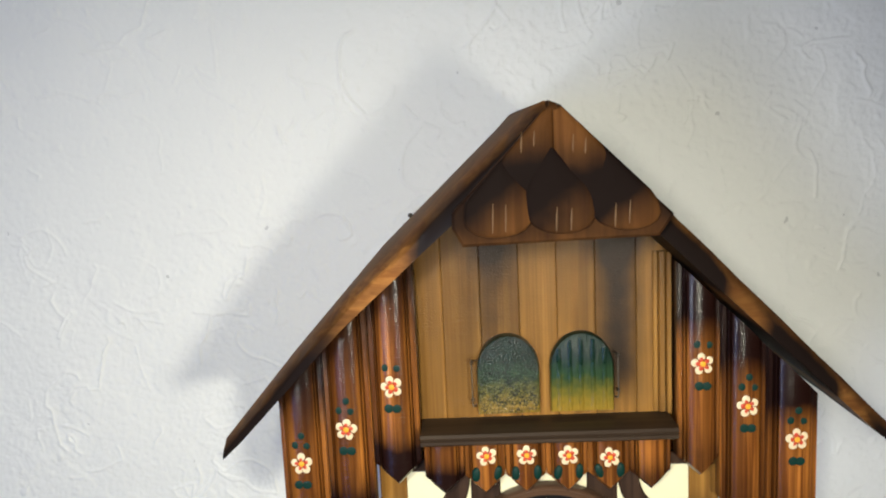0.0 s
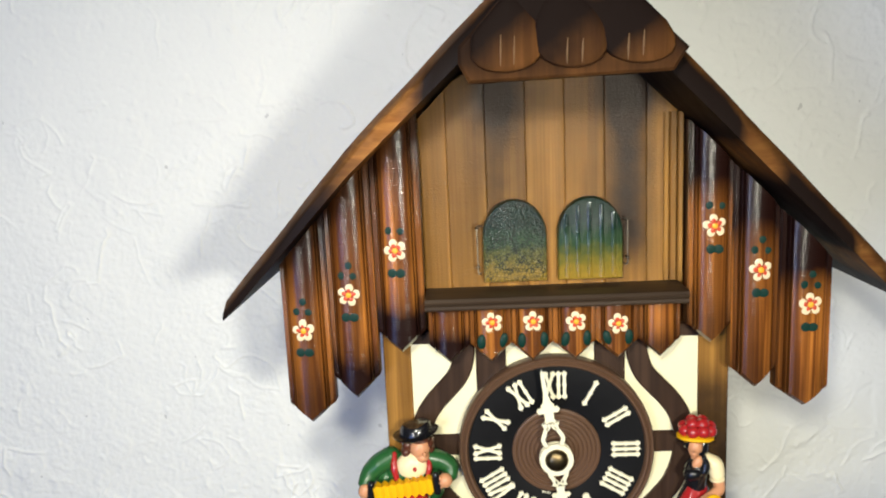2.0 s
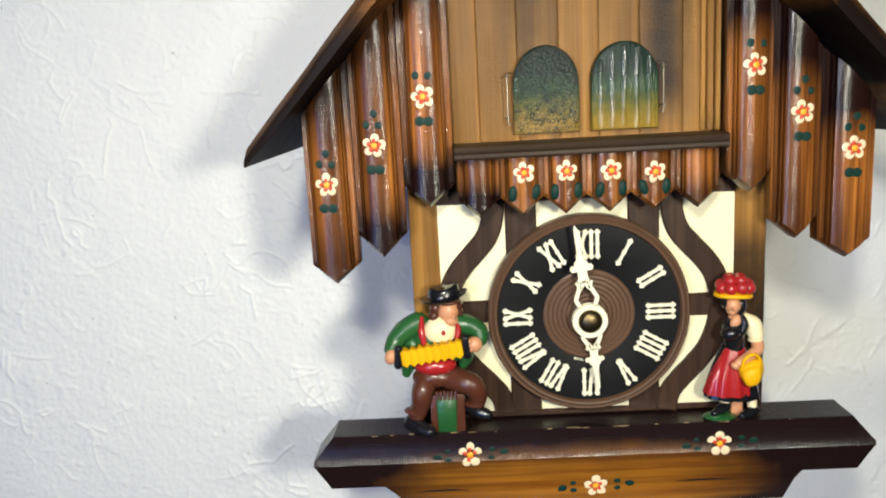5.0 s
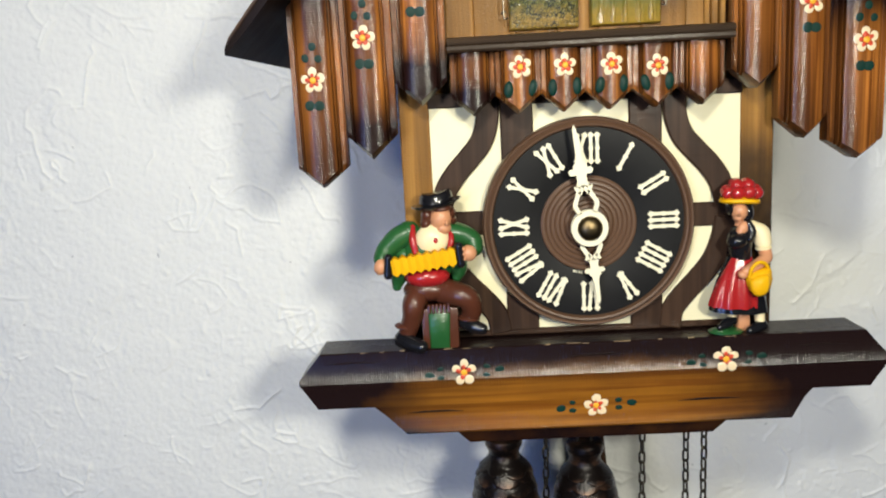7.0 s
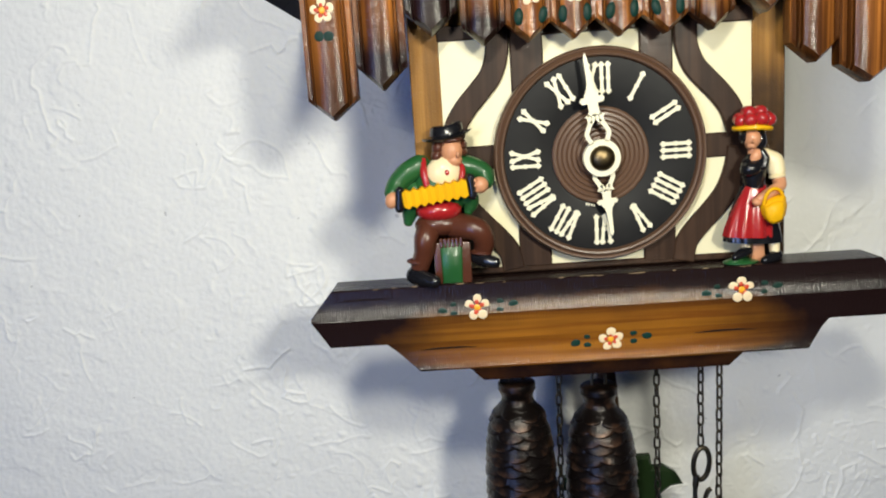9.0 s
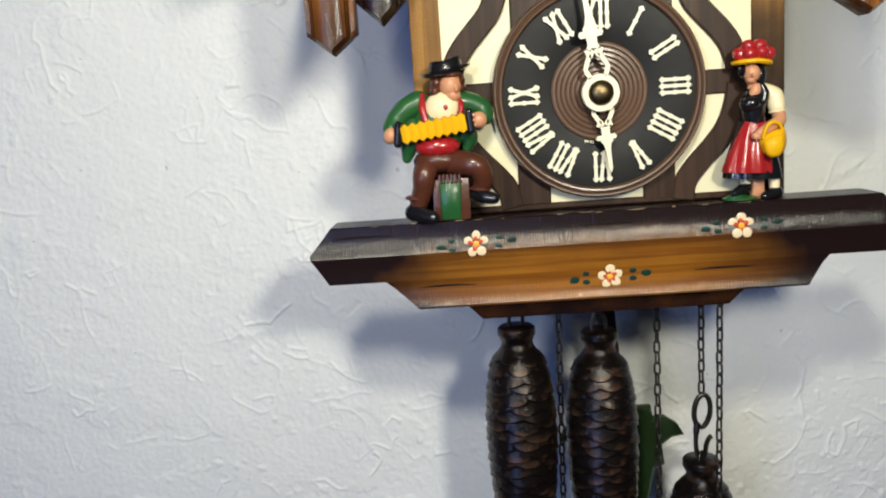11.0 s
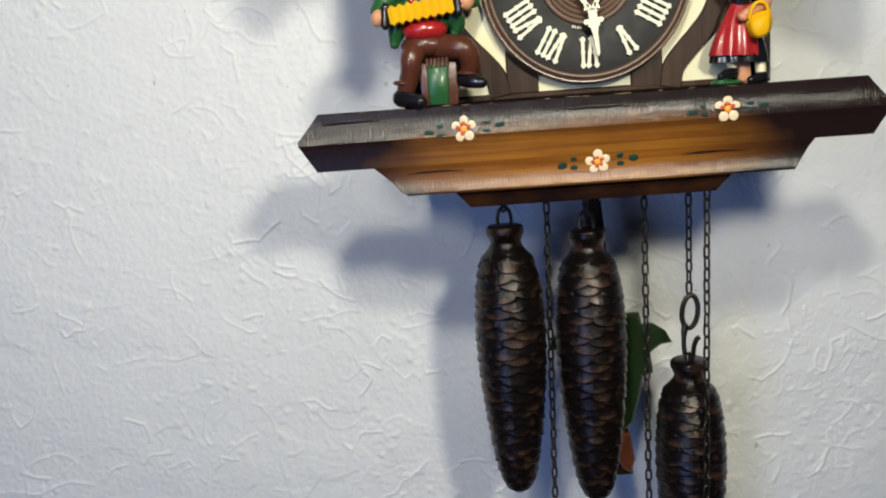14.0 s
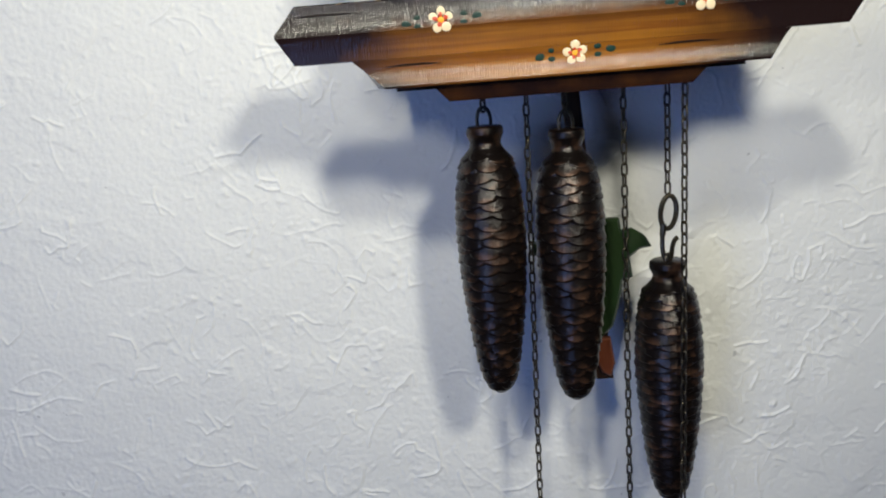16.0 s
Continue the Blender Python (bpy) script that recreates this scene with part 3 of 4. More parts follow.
# hanging boards beside the doors
SPOTS = ((0.0006, 0.0150, 0.0019, 0.0019), (-0.0030, 0.0100, 0.0019, 0.0020), (0.0030, 0.0095, 0.0019, 0.0018), (-0.0019, -0.0114, 0.0025, 0.0024), (0.0019, -0.0116, 0.0026, 0.0023))
HANG = [  # x0, x1, tip, shoulder, flower height, dark at the foot, dark at the head
    (-0.1366, -0.1124, 1.6264, 1.6360, 1.6765, 0.60, 0.75), (-0.1124, -0.0884, 1.6388, 1.6500, 1.6941, 0.95, 0.60), (-0.0882, -0.0637, 1.6624, 1.6730, 1.7158, 1.10, 0.65),
    (0.0672, 0.0890, 1.6624, 1.6715, 1.7221, 0.55, 1.0), (0.0890, 0.1119, 1.6384, 1.6480, 1.6994, 0.42, 1.0), (0.1119, 0.1380, 1.6278, 1.6365, 1.6812, 0.40, 1.0)]
for x0, x1, tip, sh, fz, foot, head in HANG:
    mid = (x0 + x1) / 2
    half = (x1 - x0) / 2

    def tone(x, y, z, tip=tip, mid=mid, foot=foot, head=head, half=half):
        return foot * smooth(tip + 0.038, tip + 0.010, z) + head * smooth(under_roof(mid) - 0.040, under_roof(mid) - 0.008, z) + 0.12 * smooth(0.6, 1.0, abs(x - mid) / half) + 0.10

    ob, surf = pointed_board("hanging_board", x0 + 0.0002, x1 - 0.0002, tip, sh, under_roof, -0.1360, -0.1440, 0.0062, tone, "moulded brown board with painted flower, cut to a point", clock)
    fx = mid + (0.0005 if x0 > 0 else -0.0008)
    flower(ob, fx, fz, -0.150, 0.0116, SPOTS if fz < 1.71 else SPOTS[1:], random.uniform(-0.3, 0.3), surf)
bm = bmesh.new()
prism(bm, [(-0.128, 1.700), (-0.066, 1.700), (-0.066, 1.772), (-0.128, 1.710)], -0.1362, -0.119)
part("backing_board", bm, M_DARK, clock, "dark board behind the hanging boards", lambda x, y, z: 0.6)
bm = bmesh.new()
prism(bm, [(0.128, 1.700), (0.069, 1.700), (0.069, 1.769), (0.128, 1.710)], -0.1362, -0.119)
part("backing_board", bm, M_DARK, clock, "dark board behind the hanging boards", lambda x, y, z: 0.6)


# roof: two slopes, their front edges raking forward to the peak
def roof_front(x):
    return -0.2055 + 0.22 * abs(x)


for s, end in ((-1, 0.1590), (1, 0.1620)):
    b = bmesh.new()
    rows = []
    for i in range(33):
        a = 0.0004 + (end - 0.0004) * i / 32
        thick = 0.0165 - 0.0070 * (a / end) - 0.0012 * smooth(end - 0.010, end, a)
        wob = 0.0005 * math.sin(a * 190 + s)
        z1 = roof_top(s * a)
        yf = roof_front(a)
        rows.append([(s * a, -0.002, z1), (s * a, yf + (0.0080 if s < 0 else 0.0020), z1 + wob * 0.4), (s * a, yf + 0.0006, z1 - (0.0050 if s < 0 else 0.0020) + wob), (s * a, yf, z1 - 0.0065 + wob), (s * a, yf + 0.0004, z1 - thick), (s * a, -0.002, z1 - thick)])
    grid_faces(b, rows, True, True)

    def tone(x, y, z, s=s):
        a = abs(x)
        top = smooth(-0.004, 0.003, z - roof_top(x) + 0.0035)
        if s < 0:
            face = 1.05 - 0.95 * smooth(0.056, 0.066, a) * smooth(0.112, 0.078, a)
        else:
            face = 1.10 - 0.62 * smooth(0.074, 0.084, a) * smooth(0.106, 0.090, a) - 0.55 * smooth(0.130, 0.138, a) * smooth(0.156, 0.144, a)
        return face * (1 - top) + top * (0.50 if s < 0 else 0.75)

    part("roof_slope", b, M_ROOF, clock, "dark stained sloping roof board with scorched edge", tone, 30)

# carved shingled gable under the peak
b = bmesh.new()
prism(b, [(-0.0372, 1.7935), (0.0450, 1.7950), (0.0510, 1.8040), (0.0030, 1.8505), (0.0004, 1.8503), (-0.0412, 1.8078), (-0.0414, 1.8015)], -0.2065, -0.186, 0.0012)
gable = part("gable_board", b, M_GABLE, clock, "carved gable board with scorched shingles", lambda x, y, z: 0.88 - 0.25 * smooth(1.803, 1.797, z) - 0.4 * smooth(1.825, 1.845, z))


def roof_left(z):
    return (1.8530 - z) / 1.09 - 0.0010


def shingle(x, w, z0, z1, y, lean, dark, low, marks, upper=False):
    b = bmesh.new()
    def half_width(t):
        if t < 0.26:
            return max(0.0, 1 - (1 - t / 0.26) ** 2.6) ** 0.5
        return 1.0 if t < 0.38 or upper else (1 - ((t - 0.38) / 0.62) ** 1.7)

    ts = [0.0, 0.01, 0.04, 0.09, 0.17, 0.25, 0.34, 0.45, 0.55, 0.64, 0.73, 0.82, 0.90, 0.96, 1.0]
    outline = []
    for sgn, seq in ((1, ts), (-1, ts[-2:0:-1])):
        for t in seq:
            zz = z0 + (z1 - z0) * t
            px = x + sgn * w / 2 * half_width(t) + lean * t
            outline.append((max(-(roof_left(zz)) + 0.0008, min(1.8555 - zz, px)), zz))
    n = len(outline)
    cx, cz = sum(p[0] for p in outline) / n, sum(p[1] for p in outline) / n
    rows = []
    for k, dy in ((1.0, 0.004), (1.0, -0.0014), (0.985, -0.0020), (0.93, -0.0025), (0.82, -0.0029), (0.66, -0.0031), (0.56, -0.0032), (0.45, -0.0033), (0.34, -0.0034), (0.22, -0.0034), (0.10, -0.0034), (0.02, -0.0034)):
        rows.append([(cx + (px - cx) * k, y + dy + 0.0016 * (cz + (pz - cz) * k - z0) / (z1 - z0), cz + (pz - cz) * k) for px, pz in outline])
    grid_faces(b, rows, True, True)
    ob = part("shingle", b, M_GABLE, gable, "carved shingle scorched dark", lambda a, c, z, c0=x: dark * (smooth(z0 + (z1 - z0) * 0.95, z0 + (z1 - z0) * 0.15, z) if upper else smooth(z0 - (z1 - z0) * 0.25, z0 + (z1 - z0) * 0.85, z + 0.80 * (c0 - a))) + low)
    for gx, gz, half in marks:
        g = bmesh.new()
        yy = y - 0.0032 + 0.0016 * (gz - z0) / (z1 - z0)
        tube(g, [(gx - 0.0002, yy, gz - half), (gx, yy, gz), (gx + 0.0003, yy, gz + half)], [0.00018, 0.00040, 0.00015], 6)
        part("score_mark", g, M_SCORE, ob, "pale carved score line")
    return ob


shingle(-0.0095, 0.0226, 1.8150, 1.8500, -0.2068, 0.0, 0.80, 0.26, ((-0.0115, 1.8351, 0.0050), (-0.0063, 1.8358, 0.0048)), True)
shingle(0.0133, 0.0230, 1.8100, 1.8500, -0.2072, 0.0, 0.85, 0.22, ((0.0094, 1.8333, 0.0052), (0.0144, 1.8323, 0.0046)), True)
shingle(-0.0225, 0.0278, 1.7972, 1.8300, -0.2080, 0.0016, 0.80, 0.28, ((-0.0242, 1.8056, 0.0060), (-0.0189, 1.8054, 0.0056)))
shingle(0.0048, 0.0278, 1.7980, 1.8340, -0.2084, -0.0042, 0.45, 0.62, ((0.0019, 1.8042, 0.0050), (0.0079, 1.8041, 0.0046)))
shingle(0.0322, 0.0284, 1.7985, 1.8340, -0.2078, -0.0085, 0.80, 0.42, ((0.0259, 1.8049, 0.0050), (0.0318, 1.8062, 0.0048)))

# small nail at the back of the roof
b = bmesh.new()
blob(b, (-0.0735, -0.010, 1.7880), (0.0018, 0.0018, 0.0016))
tube(b, [(-0.0735, -0.010, 1.7880), (-0.0715, -0.010, 1.7830)], 0.0007, 6)
part("nail", b, M_STEEL, clock, "small dark nail")

# dial
DZ, DY = 1.6015, -0.1350


def lathe(b, prof, cx, cz, seg=72, index=0):
    """A turned form about an axis towards the room: prof in (radius, y)."""
    rows = [[(cx + r * math.cos(2 * math.pi * i / seg), y, cz + r * math.sin(2 * math.pi * i / seg)) for i in range(seg)] for r, y in prof]
    grid_faces(b, rows, True, False, index)


b = bmesh.new()
lathe(b, [(0.0520, -0.1285), (0.0520, -0.1335), (0.0516, -0.1352), (0.0510, -0.1359), (0.0504, -0.1358), (0.0499, -0.1352), (0.0494, -0.1358), (0.0485, -0.1368), (0.0476, -0.1366), (0.0470, -0.1357), (0.0467, -0.1338)], CX, DZ, 96)
dial = part("dial", b, M_RING, clock, "round brown moulded dial rim")
b = bmesh.new()
lathe(b, [(0.0470, -0.1335), (0.0468, -0.1342), (0.0222, -0.1342), (0.0210, -0.1338)], CX, DZ, 96)
part("dial_face", b, M_BLACK, dial, "black dial face")
b = bmesh.new()
rings = [(0.0236, -0.1335), (0.0234, -0.1352), (0.0226, -0.1356)]
for i in range(7):
    r = 0.0216 - i * 0.0023
    rings += [(r, -0.1356 - 0.0001 * i), (r - 0.0006, -0.1350 - 0.0001 * i), (r - 0.0011, -0.1356 - 0.0001 * i)]
rings += [(0.004, -0.1362), (0.0002, -0.1362)]
lathe(b, rings, CX, DZ, 72)
part("dial_centre", b, M_RING, dial, "brown centre disc with turned rings", sharp=20)


def stroke(b, p, q, w, m, lift=0.0):
    """A bone-shaped bar from p to q in the numeral's own plane."""
    p, q = Vector(p), Vector(q)
    d = q - p
    n = Vector((-d.y, d.x)).normalized()
    prof = [(0.0, 0.35), (0.045, 1.0), (0.075, 1.72), (0.115, 1.68), (0.16, 1.0), (0.43, 0.88), (0.475, 1.30), (0.525, 1.30), (0.57, 0.88), (0.84, 1.0), (0.885, 1.68), (0.925, 1.72), (0.955, 1.0), (1.0, 0.35)]
    side = [p + d * t + n * w * k / 2 for t, k in prof] + [p + d * t - n * w * k / 2 for t, k in reversed(prof)]
    rows = [[m @ Vector((a.x, y, a.y)) for a in side] for y in (0.0006 - lift, -0.0006 - lift)]
    vs = grid_faces(b, rows, True)
    k = len(prof)
    for v, up in ((vs[0], False), (vs[1], True)):
        for i in range(k - 1):
            f = (v[i], v[i + 1], v[2 * k - 2 - i], v[2 * k - 1 - i])
            b.faces.new(f)


def numeral(text, hour):
    a = math.radians(90 - 30 * hour)
    r = 0.0366
    m = Matrix.Translation((CX + r * math.cos(a), DY, DZ + r * math.sin(a))) @ Matrix.Rotation(math.pi / 2 - a, 4, "Y")
    b = bmesh.new()
    hgt, w, gap = 0.0077, 0.00170, 0.0031
    wide = {"I": gap, "V": 0.0062, "X": 0.0066}
    total = sum(wide[c] for c in text)
    x = -total / 2
    for c in text:
        k = wide[c]
        if c == "I":
            stroke(b, (x + k / 2, -hgt), (x + k / 2, hgt), w, m)
        elif c == "V":
            stroke(b, (x + k / 2 - 0.0003, -hgt), (x + 0.0009, hgt), w, m)
            stroke(b, (x + k / 2 + 0.0003, -hgt), (x + k - 0.0009, hgt), w, m, 0.00012)
        else:
            stroke(b, (x + 0.0009, -hgt), (x + k - 0.0009, hgt), w, m)
            stroke(b, (x + k - 0.0009, -hgt), (x + 0.0009, hgt), w, m, 0.00012)
        x += k
    part("numeral", b, M_IVORY, dial, "raised ivory Roman numeral " + text)


for hour, text in enumerate(("I", "II", "III", "IIII", "V", "VI", "VII", "VIII", "IX", "X", "XI", "XII"), 1):
    numeral(text, hour)
b = bmesh.new()
for i, w in enumerate((0.0009, 0.0006, 0.0008, 0.0005)):
    x = -0.0062 + i * 0.0013
    box(b, x, x + w, -0.1346, -0.1340, 1.5772 - 0.0003 * i, 1.5784 - 0.0003 * i)
part("maker_mark", b, M_IVORY, dial, "tiny pale maker's mark")


def clock_hand(name, angle, length, wide, y, label):
    """A pierced ornamental hand: ring, looped stem, cross bar and a slim tip."""
    b = bmesh.new()
    t = 0.00055
    rows = []
    for r, yy in ((0.0088, y + t), (0.0088, y - t), (0.0058, y - t), (0.0058, y + t), (0.0088, y + t)):
        rows.append([(r * math.cos(2 * math.pi * i / 32), yy, r * math.sin(2 * math.pi * i / 32)) for i in range(32)])
    grid_faces(b, rows, True)
    k = length / 0.050
    for s in (-1, 1):
        prism(b, band([(s * 0.0035, 0.0075), (s * 0.0052 * wide, 0.0105 * k + 0.001), (s * 0.0042 * wide, 0.0145 * k), (s * 0.0027 * wide, 0.0180 * k), (s * 0.0036 * wide, 0.0210 * k)], 0.0021), y - t, y + t)
        prism(b, band([(s * 0.0002, 0.0210 * k), (s * 0.0012, 0.0185 * k), (s * 0.0022 * wide, 0.0170 * k)], 0.0016), y - t, y + t)
    out = [(-0.0038, 0.0205), (0.0038, 0.0205), (0.0024, 0.0225), (0.0024, 0.0262), (0.0050, 0.0262), (0.0060, 0.0278), (0.0050, 0.0294), (0.0034, 0.0292), (0.0034, 0.0306), (0.0022, 0.0318)]
    out = [(x * wide, z * k) for x, z in out] + [(0.0012, length * 0.72), (0.0009, length * 0.95), (0, length)]
    out = out + [(-x, z) for x, z in reversed(out[2:-1])]
    prism(b, out, y - t, y + t, 0.0)
    m = Matrix.Translation((CX - 0.0008, 0, DZ - 0.0010)) @ Matrix.Rotation(radians(angle), 4, "Y")
    bmesh.ops.transform(b, matrix=m, verts=b.verts)
    part(name, b, M_IVORY, clock, label)


clock_hand("hour_hand", 173.5, 0.0385, 0.85, -0.1410, "short ivory pierced hand pointing near six")
clock_hand("minute_hand", -8.0, 0.0500, 1.0, -0.1440, "long ivory pierced hand pointing near twelve")
b = bmesh.new()
lathe(b, [(0.0060, -0.1362), (0.0060, -0.1452), (0.0056, -0.1462), (0.0040, -0.1474), (0.0020, -0.1480), (0.0001, -0.1481)], CX - 0.0008, DZ - 0.001, 28)
part("hand_nut", b, M_BRASS, clock, "aged brass nut at the dial's centre")


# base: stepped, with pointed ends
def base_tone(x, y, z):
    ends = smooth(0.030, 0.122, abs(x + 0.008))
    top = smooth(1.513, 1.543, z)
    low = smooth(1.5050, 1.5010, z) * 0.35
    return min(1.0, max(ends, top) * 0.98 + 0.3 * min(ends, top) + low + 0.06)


def loft(b, levels, nx=64, cut=0.0):
    rows = []
    fine = []
    for p, q in zip(levels, levels[1:]):
        k = max(1, round((p[0] - q[0]) / 0.0022))
        fine += [tuple(a + (c - a) * i / k for a, c in zip(p, q)) for i in range(k)]
    for z, hw, yf in fine + [levels[-1]]:
        t = (levels[0][0] - z) / (levels[0][0] - levels[-1][0])
        left = -hw + cut * t
        front = [(left + (hw - left) * i / nx, yf, z) for i in range(nx + 1)]
        back = [(hw, -0.1225, z), (-hw, -0.1225, z)]
        rows.append(front + back)
    grid_faces(b, rows, True, True)


b = bmesh.new()
loft(b, [(1.5440, 0.1338, -0.1446), (1.5434, 0.1343, -0.1452), (1.5385, 0.1384, -0.1454), (1.5345, 0.1418, -0.1460), (1.5310, 0.1448, -0.1470), (1.5290, 0.1446, -0.1478), (1.5282, 0.1440, -0.1475), (1.5220, 0.1402, -0.1467), (1.5158, 0.1364, -0.1462)])
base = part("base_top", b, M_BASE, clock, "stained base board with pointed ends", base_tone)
b = bmesh.new()
loft(b, [(1.5157, 0.1083, -0.1461), (1.5115, 0.1050, -0.1455), (1.5085, 0.1030, -0.1459), (1.5050, 0.1005, -0.1466), (1.5022, 0.0985, -0.1475), (1.5012, 0.0980, -0.1470)], 64, 0.0055)
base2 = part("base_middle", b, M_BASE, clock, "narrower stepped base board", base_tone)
b = bmesh.new()
loft(b, [(1.5011, 0.0694, -0.1425), (1.4970, 0.0655, -0.1415), (1.4925, 0.0615, -0.1400)])
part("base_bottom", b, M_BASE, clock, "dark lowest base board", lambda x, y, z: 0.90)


def upper_face(z):
    return float(np.interp(z, [1.5220, 1.5282, 1.5290, 1.5310, 1.5345, 1.5385, 1.5434], [-0.1468, -0.1476, -0.1479, -0.1471, -0.1461, -0.1455, -0.1453]))


def lower_face(z):
    return float(np.interp(z, [1.5022, 1.5050, 1.5085, 1.5115, 1.5157], [-0.1476, -0.1467, -0.1460, -0.1456, -0.1462]))


SPRIG = ((-0.0172, -0.0010, 0.0026, 0.0019), (-0.0118, 0.0020, 0.0017, 0.0012), (-0.0114, -0.0022, 0.0020, 0.0013), (0.0112, 0.0024, 0.0019, 0.0013), (0.0110, -0.0016, 0.0019, 0.0013), (0.0174, 0.0008, 0.0026, 0.0018))
flower(base, -0.0628, 1.5321, -0.1475, 0.0128, SPRIG, 0.0, None, upper_face)
flower(base, 0.0656, 1.5327, -0.1475, 0.0128, SPRIG, 0.0, None, upper_face)
flower(base2, 0.0019, 1.5116, -0.1463, 0.0126, SPRIG, 0.05, None, lower_face)
for x, z, w, p in ((-0.118, 1.5385, 0.030, base), (0.004, 1.5375, 0.028, base), (0.112, 1.5375, 0.026, base), (-0.078, 1.5118, 0.028, base2), (0.058, 1.5122, 0.030, base2)):
    g = bmesh.new()
    tube(g, [(x + w * (t - 0.5), -0.1459, z + 0.0006 * math.sin(t * 3)) for t in (0, 0.3, 0.7, 1)], [0.0001, 0.0005, 0.00045, 0.0001], 6)
    part("gouge", g, M_DARK, p, "dark chisel mark", lambda a, c, d: 0.8)


# rubbed pale chips along the front edge of the base's top
M_CHIP = paint("rubbed_bare_wood", (0.36, 0.25, 0.14), 0.6, 0.4, 0.0, 0.3)
for i in range(26):
    x = random.uniform(-0.120, 0.122)
    w, h = random.uniform(0.0006, 0.0034), random.uniform(0.00012, 0.00028)
    g = bmesh.new()
    blob(g, (x, -0.1446, 1.5440 - random.uniform(0, 0.0006)), (w, 0.0005, h), 0, (0, random.uniform(-3, 3), 0), 8, 5)
    part("chip", g, M_CHIP, base, "pale chip on the edge", normals=False)


# ---- weights and chains ----
PROFILE = [(0.0, 0.0), (0.0, 0.0095), (-0.0012, 0.0110), (-0.0045, 0.0112), (-0.0075, 0.0098), (-0.0095, 0.0092), (-0.012, 0.0100), (-0.0175, 0.0138), (-0.026, 0.0165), (-0.038, 0.0183),
           (-0.052, 0.0191), (-0.068, 0.0192), (-0.085, 0.0184), (-0.102, 0.0168), (-0.120, 0.0148), (-0.136, 0.0124), (-0.148, 0.0100), (-0.1545, 0.0072), (-0.1575, 0.0030), (-0.158, 0.0)]


def cone_radius(s):
    for (a, r0), (c, r1) in zip(PROFILE[1:], PROFILE[2:]):
        if c <= s <= a:
            return r0 + (r1 - r0) * (a - s) / max(1e-9, a - c)
    return 0.0


def pinecone(place, label, turn, around, depth=1.0, eye=True, long=1.0, pitch=0.0052, bow=1.30):
    root = thing("pinecone_weight", place, label, "clock weight", "weights on chains")
    seg, n = 132, 380
    rows, tones = [], []
    for i in range(n + 1):
        s = -0.0002 - 0.1576 * i / n  # before stretching
        r0 = cone_radius(s) * 1.025
        row = []
        for j in range(seg):
            th = 2 * math.pi * j / seg
            h = 0.0
            if s < -0.012:
                d = -s - 0.012
                u = th / (2 * math.pi) * around + turn
                for k in (-1, 0, 1, 2):
                    rown = math.floor(d / pitch) + k
                    phase = 0.5 * (rown % 2) + 0.09 * math.sin(rown * 7.3 + turn * 40)
                    w = (u + phase) % 1.0 - 0.5
                    which = math.floor(u + phase) % around
                    skew = 0.20 * math.sin(rown * 2.3 + which * 4.1)
                    low = pitch * (rown + 0.45 + skew - bow * w * w * (1.0 + 0.8 * w * w))
                    top = low - pitch * 2.1
                    if top < d < low:
                        t = (d - top) / (low - top)
                        rise = (0.10 + 0.90 * t ** 1.6) * (1 - 1.3 * w * w) * min(1.0, (low - d) / 0.0007)
                        h = max(h, rise * (0.92 + 0.08 * math.sin(rown * 5.7 + which * 2.9)))
                h *= smooth(0.0, 0.008, d) * (1 - 0.6 * smooth(0.13, 0.146, d))
            r = r0 + h * 0.0029 * depth - 0.0008
            row.append((place[0] + math.cos(th) * max(r, 0.0004), place[1] + math.sin(th) * max(r, 0.0004), place[2] + s * long))
            tones.append(h)
        rows.append(row)
    bm = bmesh.new()
    lay = bm.verts.layers.float.new("toning")
    vs = grid_faces(bm, rows, True, True)
    flat = [v for r in vs for v in r]
    for v, t in zip(flat, tones):
        v[lay] = t ** 1.3 * 1.05 if v.co.z < place[2] - 0.012 else 0.55
    part("cone", bm, M_IRON, root, sharp=60)
    if eye:
        x, y, z = place
        bm = bmesh.new()
        tube(bm, curve_points([(x - 0.0036, y, z - 0.002), (x - 0.0038, y, z + 0.004), (x - 0.0024, y, z + 0.0085), (x, y, z + 0.0100), (x + 0.0024, y, z + 0.0085), (x + 0.0038, y, z + 0.004), (x + 0.0036, y, z - 0.002)], 4), 0.0010, 8)
        part("eye", bm, M_STEEL, root, "bent steel wire eye")
    return root


pinecone((-0.0427, -0.095, 1.4758), "dark bronzed cast-iron pinecone weight hung high below the clock", 0.15, 7, 0.80, long=1.025)
pinecone((0.0034, -0.095, 1.4706), "bronzed cast-iron pinecone weight with coppery scales", 0.42, 7, 0.80, long=1.045)
pinecone((0.0610, -0.090, 1.3880), "dark ridged cast-iron pinecone weight hung lowest on a hook", 0.05, 6, 0.85, False, 1.0, 0.0047, 0.9)


